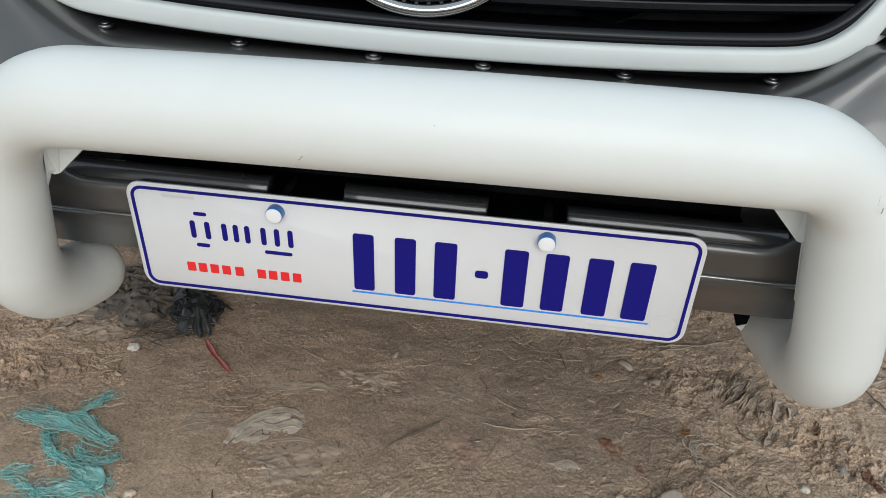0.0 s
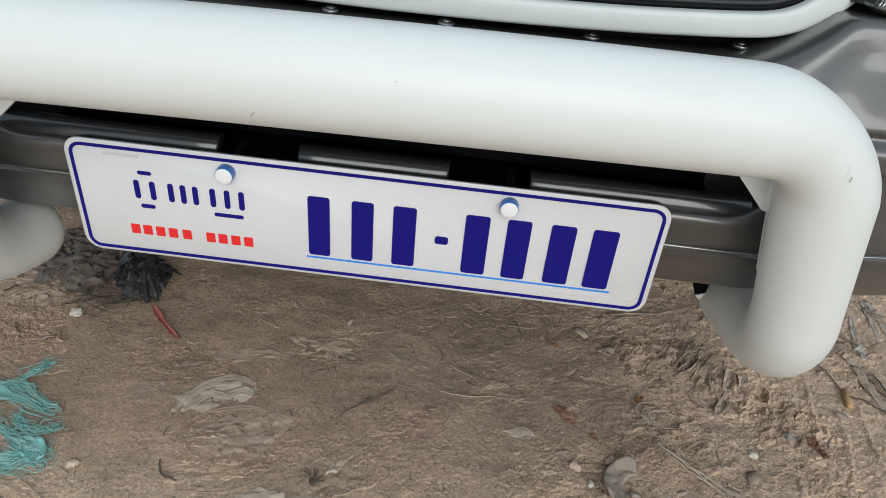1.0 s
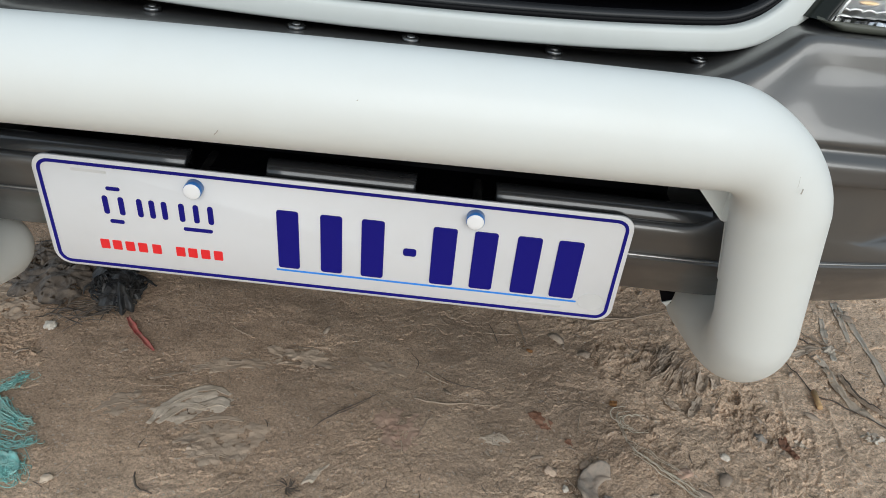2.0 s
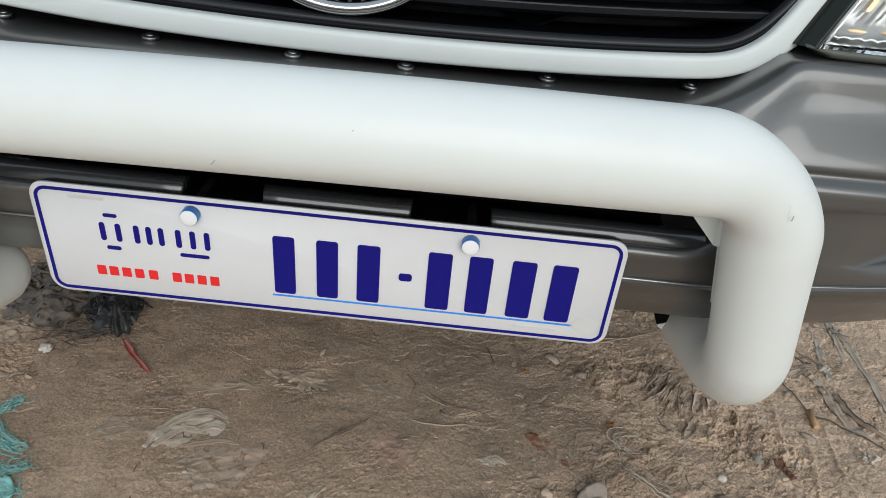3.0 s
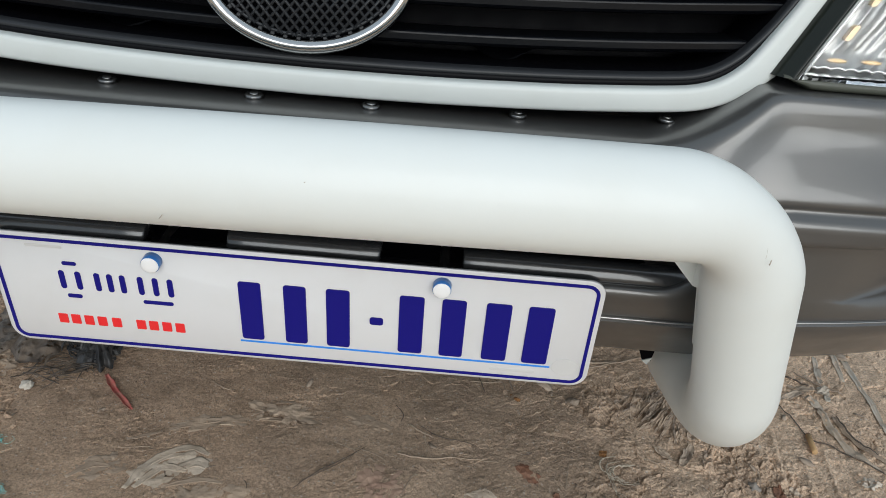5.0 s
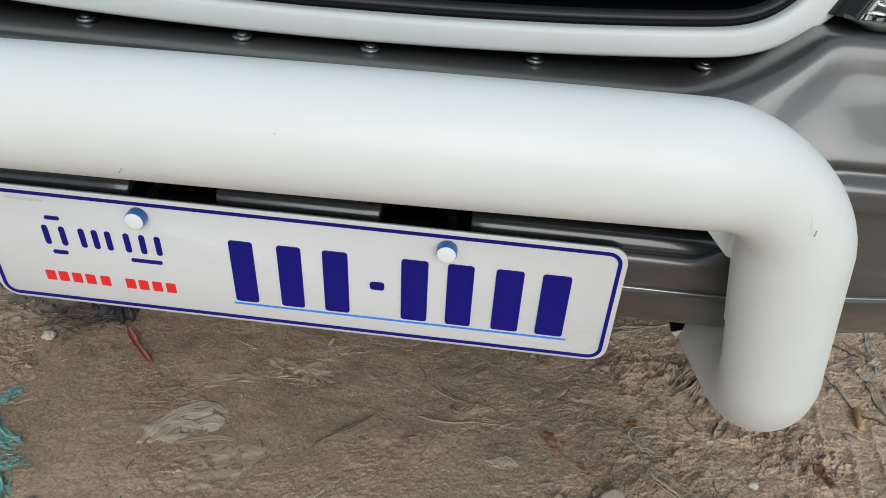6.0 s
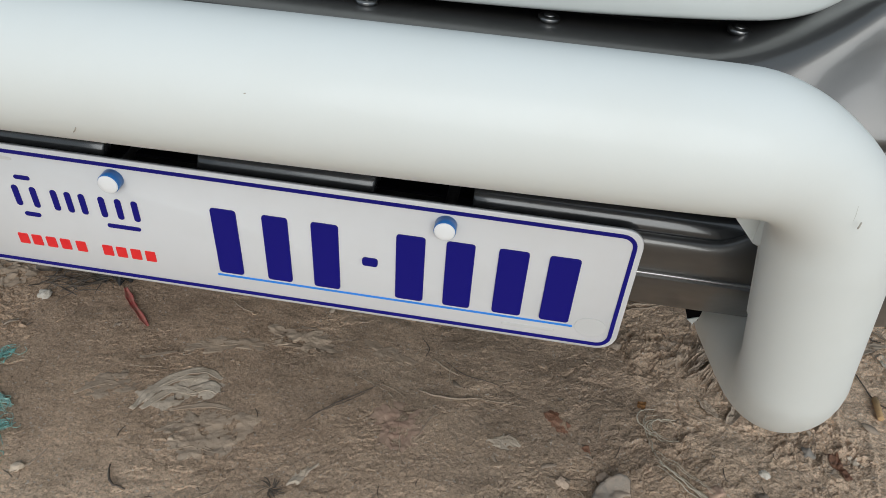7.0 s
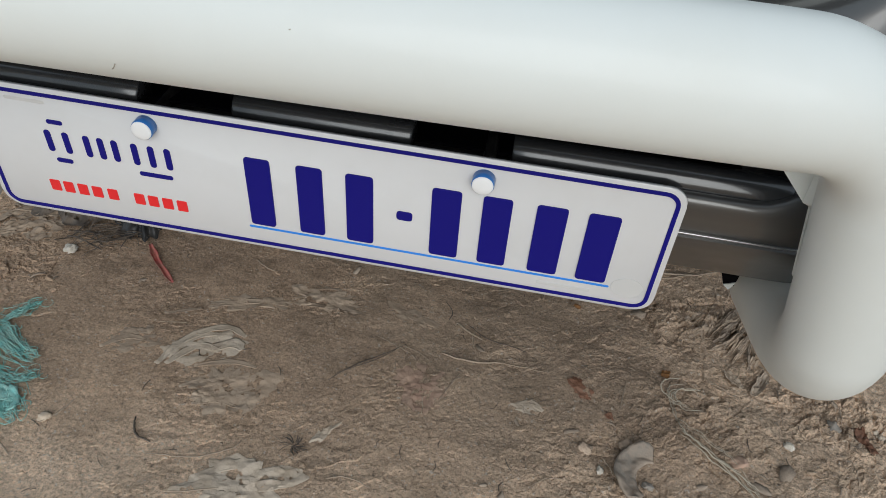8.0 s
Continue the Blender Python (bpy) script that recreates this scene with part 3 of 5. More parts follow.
pts = [Vector((x, grille_y(x, z) + 0.0035, z)) for x, z in loop_of(surround(0.0110))]
part("rubber_lip", tube(pts, 0.0026, 10, closed=True), rubber, grille, "black rubber lip")
# the grille's own moulded rim, with a rounded upper edge
rim = []
for inset, back in ((0.0118, 0.0060), (0.0124, 0.0018), (0.0140, 0.0002), (0.0160, 0.0008), (0.0172, 0.0030), (0.0177, 0.0085)):
    rim.append([Vector((x, grille_y(x, z) + back, z)) for x, z in loop_of(surround(inset))])
bm = bmesh.new()
loops = [[bm.verts.new(p) for p in ring] for ring in rim]
for r0, r1 in zip(loops, loops[1:]):
    for i in range(len(r0)):
        bm.faces.new((r0[i], r0[(i + 1) % len(r0)], r1[(i + 1) % len(r0)], r1[i]))
part("rim", bm, lattice_black, grille, "black moulded grille rim")
wall = [[Vector((x, grille_y(x, z) + back, z)) for x, z in loop_of(surround(inset))] for inset, back in ((0.0177, 0.0085), (0.0180, 0.0600))]
bm = bmesh.new()
loops = [[bm.verts.new(p) for p in ring] for ring in wall]
for i in range(len(loops[0])):
    j = (i + 1) % len(loops[0])
    bm.faces.new((loops[0][i], loops[0][j], loops[1][j], loops[1][i]))
part("side_wall", bm, black_plastic, grille)
SLAT = [(0.0125, -0.0052), (0.0104, -0.0030), (0.0100, 0.0012), (0.0104, 0.0022), (0.0113, 0.0028), (0.0126, 0.0031), (0.056, 0.0012), (0.056, -0.0046), (0.030, -0.0060), (0.0150, -0.0062)]
for z0, reach in ((0.6155, 0.322), (0.6420, 0.339), (0.6685, 0.355), (0.6950, 0.364), (0.7215, 0.358)):
    bm = bmesh.new()
    rr = []
    for k in range(41):
        u = -reach + 2 * reach * k / 40
        z = z0 + 0.10 * max(0.0, abs(u) - 0.008) ** 2 + 0.008 * u
        shut = 1.0 if 0 < k < 40 else 0.75
        rr.append([bm.verts.new((u, grille_y(u, z) + a, z + b * shut)) for a, b in SLAT])
    for r0, r1 in zip(rr, rr[1:]):
        for i in range(len(SLAT)):
            bm.faces.new((r0[i], r0[(i + 1) % len(SLAT)], r1[(i + 1) % len(SLAT)], r1[i]))
    bm.faces.new(rr[0])
    bm.faces.new(rr[-1])
    part("slat", bm, slat_plastic, grille, "dark grey slat", smooth=False)
# blunt webs that carry the lowest slat
for u in (-0.150, 0.138):
    prof = [(-0.030, 0.0), (-0.012, -0.0075), (0.0, -0.0095), (0.012, -0.0075), (0.030, 0.0)]
    bm = bmesh.new()
    rr = [[bm.verts.new((u + a, grille_y(u, 0.600) + back + 0.9 * abs(a), 0.6090 + b)) for a, b in prof] for back in (0.030, 0.060)]
    for i in range(4):
        bm.faces.new((rr[0][i], rr[0][i + 1], rr[1][i + 1], rr[1][i]))
    bm.faces.new(rr[0])
    part("web", bm, slat_plastic, grille, smooth=False)

# emblem: a chrome oval ring over a lattice
EA, EB, EZ, EX = 0.0725, 0.0545, 0.6580, -0.0060
emblem_y = grille_y(EX, EZ) - 0.004
emblem = part("emblem", outline([(EA * 0.97 * math.cos(2 * math.pi * k / 48), EB * 0.97 * math.sin(2 * math.pi * k / 48)) for k in range(48)], 0.012, pose(EX, emblem_y + 0.018, EZ, 90 - 12, -1.5, 0)), black_plastic, van, "oval badge with black lattice")
RING = [(-0.0044, 0.006), (-0.0046, 0.0), (-0.0038, -0.0020), (-0.0010, -0.0036), (0.0006, -0.0037), (0.0040, -0.0022), (0.0050, 0.0), (0.0048, 0.006)]
bm = bmesh.new()
em = pose(EX, emblem_y, EZ, -12, -1.5, 0)
rr = [[bm.verts.new(em @ Vector(((EA + o) * math.cos(a), d, (EB + o) * math.sin(a)))) for o, d in RING] for a in (2 * math.pi * k / 96 for k in range(96))]
for r0, r1 in zip(rr, rr[1:] + rr[:1]):
    for i in range(len(RING) - 1):
        bm.faces.new((r0[i], r1[i], r1[i + 1], r0[i + 1]))
part("ring", bm, chrome, emblem, "chrome oval ring")
ring_in = [em @ Vector(((EA - 0.0078) * math.cos(2 * math.pi * k / 72), 0.003, (EB - 0.0078) * math.sin(2 * math.pi * k / 72))) for k in range(72)]
part("inner_ring", tube(ring_in, 0.0012, 8, closed=True), lattice_black, emblem)
# dull teeth inside the ring, mostly standing in for reflections in its chrome
for k in range(44):
    a = 2 * math.pi * (k + 0.5) / 44
    bm = box((-0.0017, -0.0010, -0.0024), (0.0017, 0.0012, 0.0024), 0.0005, 1)
    bmesh.ops.transform(bm, matrix=em @ Matrix.Translation(((EA - 0.0056) * math.cos(a), 0.006, (EB - 0.0056) * math.sin(a))) @ Matrix.Rotation(-math.atan2(math.sin(a) * EA, math.cos(a) * EB) + math.pi / 2, 4, "Y"), verts=bm.verts)
    part("tooth_reflection", bm, lattice_black, emblem, smooth=False)
bm = bmesh.new()
mm = pose(EX, emblem_y + 0.003, EZ, -12, -1.5, 0)
for tilt in (49, -49):
    d = Vector((math.cos(radians(tilt)), 0, math.sin(radians(tilt))))
    n = Vector((-d.z, 0, d.x))
    for k in range(-21, 22):
        o = n * (k * 0.0053)
        A = (d.x / EA) ** 2 + (d.z / EB) ** 2
        B = 2 * (o.x * d.x / EA**2 + o.z * d.z / EB**2)
        C = (o.x / EA) ** 2 + (o.z / EB) ** 2 - 0.79
        disc = B * B - 4 * A * C
        if disc > 0:
            s0, s1 = ((-B + s * math.sqrt(disc)) / (2 * A) for s in (-1, 1))
            tube([mm @ (o + d * s0), mm @ (o + d * (s0 + s1) / 2), mm @ (o + d * s1)], 0.00155, 6, 0.8, bm=bm)
part("lattice", bm, lattice_black, emblem, "black diamond lattice")


# head lamps
def lamp_y(x):
    return 0.040 + 0.30 * max(0.0, x - 0.30) ** 2


for side in (1, -1):
    def at(u, v, back):
        return Vector((side * (u + 0.008), lamp_y(u) + back + 0.25 * (v - 0.62), v))
    lamp = part("headlamp", sheet(lambda s, v: at(0.3290 + 0.052 * (v - 0.612) / 0.06 + s * (0.33 - 0.5 * (v - 0.612)), v, 0.05), [k / 12 for k in range(13)], [0.612 + 0.0135 * k for k in range(11)], 0.004), lamp_frame, van, "clear headlamp with amber bulbs")
    # flat dark gasket along the bottom and up the slanted inner side
    part("gasket", sheet(lambda u, k: at(u, *[(v, back + 0.013 * (1 - smoothstep(0.320, 0.340, u))) for v, back in ((0.6040 + 0.008 * (1 - smoothstep(0.329, 0.350, u)), 0.020), (0.6062 + 0.006 * (1 - smoothstep(0.329, 0.350, u)), 0.004), (0.6085 + 0.0035 * (1 - smoothstep(0.329, 0.350, u)), 0.0005), (0.6125, 0.000), (0.6140, 0.003), (0.6140, 0.020))][k]), [0.3290 + 0.0090 * i for i in range(34)], range(6)), lamp_rubber, lamp, "dull green-grey rubber gasket")
    part("gasket", sheet(lambda v, k: at([0.3225, 0.3235, 0.3262, 0.3320, 0.3355, 0.3365][k] + 0.62 * (v - 0.612), v, [0.030, 0.016, 0.0125, 0.0065, 0.0012, 0.020][k]), [0.6120 + 0.006 * i for i in range(23)], range(6)), lamp_frame, lamp, "dark green-grey gasket")
    part("gasket", tube([at(0.3345 + 0.62 * (v - 0.612), v, 0.001) for v in (0.613, 0.640, 0.670, 0.700, 0.735)], 0.0008, 6), reflector, lamp)
    # fluted reflector
    bm = sheet(lambda s, v: at(0.3365 + 0.62 * (v - 0.613) + s * 0.25, v, 0.016 + 0.0016 * abs(math.sin(s * 92)) * (1 if v > 0.631 else 0.15) + 0.003 * math.sin(s * 40 + 2) - 0.004 * math.cos(150 * (v - 0.613)) * (1 if v < 0.634 else 0.4)), [k / 220 for k in range(221)], [0.613 + 0.003 * k for k in range(42)])
    part("reflector", bm, reflector, lamp, "fluted silver reflector")
    # scalloped lower rim of the lens, and a second moulded line above it
    for v0, back, r in ((0.6168, 0.0030, 0.0012), (0.6215, 0.0060, 0.0008)):
        part("lens_rim", tube([at(0.3400 + 0.0010 * k, v0 + 0.0009 * abs(math.sin(math.pi * k / 10.0)), back) for k in range(200)], r, 6), lug_glass, lamp)
    part("lens_rim", tube([at(0.3395 + 0.62 * (v - 0.615), v, 0.003) for v in (0.6165, 0.630, 0.650, 0.680, 0.72)], 0.0010, 6), lug_glass, lamp)
    for u, v, slant in ((0.3700, 0.6455, 0.62), (0.3840, 0.6690, 0.62)):
        bm = bmesh.new()
        rows = [[bm.verts.new(at(u + a * w + slant * b, v + b, back)) for a in (-1, 1) for back in (0.004, 0.009)] for b, w in ((-0.0052, 0.0012), (-0.0040, 0.0022), (0.0040, 0.0022), (0.0052, 0.0012))]
        for r0, r1 in zip(rows, rows[1:]):
            for i, j in ((0, 2), (2, 3), (3, 1), (1, 0)):
                bm.faces.new((r0[i], r0[j], r1[j], r1[i]))
        bm.faces.new([rows[0][i] for i in (0, 2, 3, 1)])
        bm.faces.new([rows[-1][i] for i in (0, 2, 3, 1)])
        part("bulb", bm, amber, lamp, "amber bulb", smooth=False)
    for u, v in ((0.3640, 0.6262), (0.3890, 0.6266), (0.4140, 0.6270)):
        bm = bmesh.new()
        bmesh.ops.create_uvsphere(bm, u_segments=12, v_segments=8, radius=1.0, matrix=Matrix.Translation(at(u, v, 0.008)) @ Matrix.Diagonal((0.0075, 0.003, 0.0016, 1)))
        part("bulb", bm, amber, lamp, "amber bulb")
    bm = sheet(lambda s, v: at(0.3355 + 0.62 * (v - 0.613) + s * 0.26, v, -0.002 * math.sin(math.pi * s) + 0.0001 * math.sin(s * 180)), [k / 160 for k in range(161)], [0.613 + 0.0125 * k for k in range(11)], 0.002)
    lens = part("lens", bm, lens_glass, lamp, "clear ribbed lens")
    lens.visible_shadow = False

# bull bar: one bent pipe, its legs bending back under the bumper
TUBE_R = 0.0338


def bar_at(x):
    return Vector((x, -0.0915 - 0.0067 * x + 0.1905 * x * x, 0.5574 + 0.0174 * x - 0.0769 * x * x))


def leg(sign):
    corner = bar_at(0.2925) if sign > 0 else bar_at(-0.286)
    low = Vector((0.3478, -0.0010, 0.3418)) if sign > 0 else Vector((-0.3392, -0.0010, 0.3352))
    end = Vector((0.3449, 0.140, 0.3225)) if sign > 0 else Vector((-0.3240, 0.140, 0.3160))
    first = fillet(bar_at(corner.x - 0.12 * sign), corner, low, 0.0740 if sign > 0 else 0.1020, 22)
    second = fillet(corner, low, end, 0.0960 if sign > 0 else 0.1080, 26)
    back = (end - low).normalized()
    stop = low + back * (0.128 if sign > 0 else 0.087)
    cap = [stop + back * (TUBE_R * math.sin(radians(12.5 * k))) for k in range(1, 8)]
    return first + second + [stop] + cap


right, left = leg(1), leg(-1)
middle = [bar_at(left[0].x + (right[0].x - left[0].x) * k / 24) for k in range(1, 24)]
count_all = len(left) + len(middle) + len(right)


def capped(t):
    """The pipe's radius, rounded off at both ends."""
    k = round(t * (count_all - 1))
    k = min(k, count_all - 1 - k)
    thin = 0.0010 + 0.0040 * smoothstep(30, 42, k) if k < 44 else 0.0050 * (1 - smoothstep(44, 55, k))
    return (TUBE_R - thin) * (math.cos(radians(12.5 * (7 - k))) if k < 7 else 1.0)


bull_bar = part("bull_bar", tube(left[::-1] + middle + right, capped, 40), white_paint, van, "white painted tubular bull bar")
RIGHT_GUSSET = ([(0.2460, -0.030, 0.516), (0.2945, -0.030, 0.516), (0.2910, -0.030, 0.4845), (0.2835, -0.030, 0.4790), (0.2800, -0.030, 0.4800)],
                [(0.2810, -0.031, 0.512), (0.2838, -0.042, 0.512), (0.2838, -0.042, 0.4845), (0.2830, -0.033, 0.4795), (0.2800, -0.031, 0.4800)],
                [(0.2800, -0.034, 0.505), (0.2930, -0.034, 0.505), (0.2995, -0.022, 0.430), (0.2930, -0.026, 0.430), (0.2838, -0.034, 0.476)])
LEFT_GUSSET = ([(-0.2310, -0.030, 0.510), (-0.2795, -0.030, 0.510), (-0.2760, -0.030, 0.4780), (-0.2708, -0.030, 0.4730), (-0.2675, -0.030, 0.4738)],
               [(-0.2640, -0.031, 0.506), (-0.2700, -0.042, 0.506), (-0.2708, -0.042, 0.4790), (-0.2705, -0.033, 0.4733), (-0.2675, -0.031, 0.4738)],
               [(-0.2735, -0.034, 0.506), (-0.2850, -0.034, 0.506), (-0.2850, -0.034, 0.455), (-0.2795, -0.034, 0.4590), (-0.2738, -0.034, 0.4735)])
for shape in RIGHT_GUSSET + LEFT_GUSSET:
    bm = bmesh.new()
    for back in (0.0, 0.003):
        bm.faces.new([bm.verts.new((u, y + back, v)) for u, y, v in shape])
    bm.verts.ensure_lookup_table()
    for i in range(5):
        bm.faces.new((bm.verts[i], bm.verts[(i + 1) % 5], bm.verts[5 + (i + 1) % 5], bm.verts[5 + i]))
    part("gusset", bm, white_paint, bull_bar, "white steel gusset", smooth=False)

# a dark mounting plate beside the leg's end, its tip still white
mount = part("mount", outline([(0.2885, 0.362), (0.312, 0.362), (0.3080, 0.3335), (0.3000, 0.3335)], 0.004, Matrix.Translation((0, 0.104, 0)) @ pose(0, 0, 0, 90, 0, 0)), black_plastic, bull_bar, "dark steel mounting plate", smooth=False)
part("tip", outline([(0.2995, 0.3340), (0.3085, 0.3375), (0.3045, 0.3300)], 0.0045, Matrix.Translation((0, 0.1035, 0)) @ pose(0, 0, 0, 90, 0, 0)), white_paint, mount, "white painted tip", smooth=False)
scratch_mark = material("scratched_paint", (0.40, 0.37, 0.32), 0.8)
for p, along, half, wide in (((0.2950, -0.1021, 0.5341), (0.10, -0.12, 1.0), 0.0017, 0.0004), ((0.2908, -0.1035, 0.5403), (-0.05, 0.02, 1.0), 0.0034, 0.00007), ((-0.0520, -0.1186, 0.5372), (0.5, -0.45, 0.6), 0.0026, 0.0003), ((0.0290, -0.1240, 0.5670), (1.0, 0.0, 0.2), 0.0004, 0.0003)):
    d = Vector(along).normalized() * half
    part("scratch", tube([Vector(p) - d, Vector(p) - d * 0.3 + Vector((0.0002, 0, 0)), Vector(p) + d], wide, 5), scratch_mark, bull_bar, "small dark paint scratch")

# number plate: tilted a little, its writing as plain bars
PLATE = pose(0.0009, -0.0031, 0.4620, 99.09, -0.37, -0.66)
plate = part("number_plate", outline(round_rect(-0.2348, -0.1046, 0.2282, 0.0, 0.0125), 0.0022, PLATE @ pose(0, 0, -0.0022), 0.0006), plate_white, van, "white number plate with navy border")


def ring_shape(u0, v0, u1, v1, r, wide, lift):
    bm = bmesh.new()
    o, i = round_rect(u0, v0, u1, v1, r), round_rect(u0 + wide, v0 + wide, u1 - wide, v1 - wide, r - wide)
    loops = [[bm.verts.new(PLATE @ Vector((u, v, h))) for u, v in s] for s, h in ((o, 0), (o, lift), (i, lift), (i, 0))]
    for p, q in zip(loops, loops[1:]):
        for k in range(len(o)):
            bm.faces.new((p[k], p[(k + 1) % len(o)], q[(k + 1) % len(o)], q[k]))
    return bm


part("border", ring_shape(-0.2312, -0.1020, 0.2246, -0.0034, 0.0100, 0.0027, 0.0006), plate_blue, plate, "navy border line", smooth=False)


def plate_bar(name, u0, v0, u1, v1, mat, lift=0.0007, r=0.0022):
    r = min(r, (u1 - u0) * 0.45, (v1 - v0) * 0.45)
    part(name, outline(round_rect(u0, v0, u1, v1, r, 3), lift, PLATE, 0.0002), mat, plate, smooth=False)


for u0, u1 in ((-0.0465, -0.0265), (-0.0120, 0.0080), (0.0205, 0.0415), (0.0765, 0.0985), (0.1090, 0.1305), (0.1425, 0.1650), (0.1745, 0.1975)):
    c, w = (u0 + u1) / 2 - 0.002, (u1 - u0) / 2
    plate_bar("plate_bar", c - w * 0.86, -0.0838, c + w * 0.86, -0.0278, plate_blue, 0.0010)
plate_bar("plate_bar", 0.0535, -0.0585, 0.0640, -0.0515, plate_blue, 0.0010)
for u0, u1 in ((-0.1860, -0.1665), (-0.1590, -0.1325), (-0.1258, -0.0960)):
    n = 2 if u1 - u0 < 0.022 else 3
    for k in range(n):
        c = u0 + 0.0035 + (u1 - u0 - 0.007) * k / (n - 1)
        plate_bar("plate_bar", c - 0.0022, -0.0490, c + 0.0022, -0.0320, plate_blue)
plate_bar("plate_bar", -0.1800, -0.0265, -0.1690, -0.0232, plate_blue)
plate_bar("plate_bar", -0.1815, -0.0575, -0.1700, -0.0540, plate_blue)
plate_bar("plate_bar", -0.1225, -0.0575, -0.0990, -0.0542, plate_blue)
for k, u in enumerate((-0.1935, -0.1835, -0.1730, -0.1625, -0.1510, -0.1315, -0.1215, -0.1110, -0.1005)):
    plate_bar("plate_bar", u, -0.0842, u + 0.0074, -0.0750, plate_red, 0.0005, 0.0008)
plate_bar("underline", -0.0494, -0.0876, 0.1974, -0.0860, plate_sky, 0.0005)
plate_bar("plate_bar", -0.2050, -0.0118, -0.1770, -0.0092, plate_faint, 0.0003)
plate_bar("plate_bar", 0.1500, -0.0950, 0.1860, -0.0922, plate_faint, 0.0003)
part("seal", outline([(0.2090 + 0.0105 * math.cos(2 * math.pi * k / 28), -0.0855 + 0.0085 * math.sin(2 * math.pi * k / 28)) for k in range(28)], 0.0003, PLATE), plate_faint, plate, "faint round embossed seal", smooth=False)
for u in (-0.1091, 0.1072):
    m = PLATE @ pose(u, -0.0148, 0.0)
    bolt = part("bolt", turned([(0.0054, 0.0), (0.0070, 0.0), (0.0070, 0.0068), (0.0068, 0.0072)], m, 28), bolt_blue, plate, "blue plastic bolt sleeve")
    part("cap", turned([(0.0066, 0.0069), (0.0066, 0.0076), (0.0060, 0.0080), (0.002, 0.0081)], m, 28), bolt_white, bolt, "white bolt cap")
    part("shank", turned([(0.004, -0.05), (0.004, 0.001)], m, 12), steel, bolt)


# ---- litter on the ground ----
def finished(name, bm, mat, label, category, group="", kind="", smooth=True):
    ob = part(name, bm, mat, None, "", smooth)
    return tagged(ob, label, category, group, kind)


def lump(x, y, r, seed, flat=0.7, bm=None, detail=2, sink=0.3):
    """A rough stone or clod that sits in the earth."""
    bm = bm or bmesh.new()
    made = bmesh.ops.create_icosphere(bm, subdivisions=detail, radius=1.0)["verts"]
    rnd = random.Random(seed)
    turn = Euler((rnd.uniform(-0.5, 0.5), rnd.uniform(-0.5, 0.5), rnd.uniform(0, 6.28))).to_matrix()
    sx, sy = rnd.uniform(0.75, 1.3), rnd.uniform(0.75, 1.25)
    z = gz(x, y)
    off = Vector((seed * 1.7 % 91, seed * 2.3 % 83, seed * 0.9 % 77))
    for v in made:
        d = v.co.copy()
        k = 1 + 0.55 * noise.noise(d * 1.3 + off) + 0.45 * noise.noise(d * 2.6 + off)
        p = turn @ Vector((d.x * sx, d.y * sy, d.z * flat)) * (r * k)
        v.co = Vector((x + p.x, y + p.y, z + p.z + r * flat * (1 - 2 * sink)))
    return bm


def strand(pts, radius, lift=0.0015, flat=0.7, sides=5, bm=None, taper=0.35, waver=0.0, seed=0):
    """A straw, stem or twig lying along (x, y) points."""
    rnd = random.Random(seed)
    line = smooth_line([(x, y, 0) for x, y in pts], 7)
    out = []
    for k, p in enumerate(line):
        x, y = p.x + rnd.uniform(-waver, waver), p.y + rnd.uniform(-waver, waver)
        out.append((x, y, gz(x, y) + lift + radius * flat))
    return tube(out, lambda t: radius * (1 - taper * abs(2 * t - 1) ** 2), sides, flat, bm)


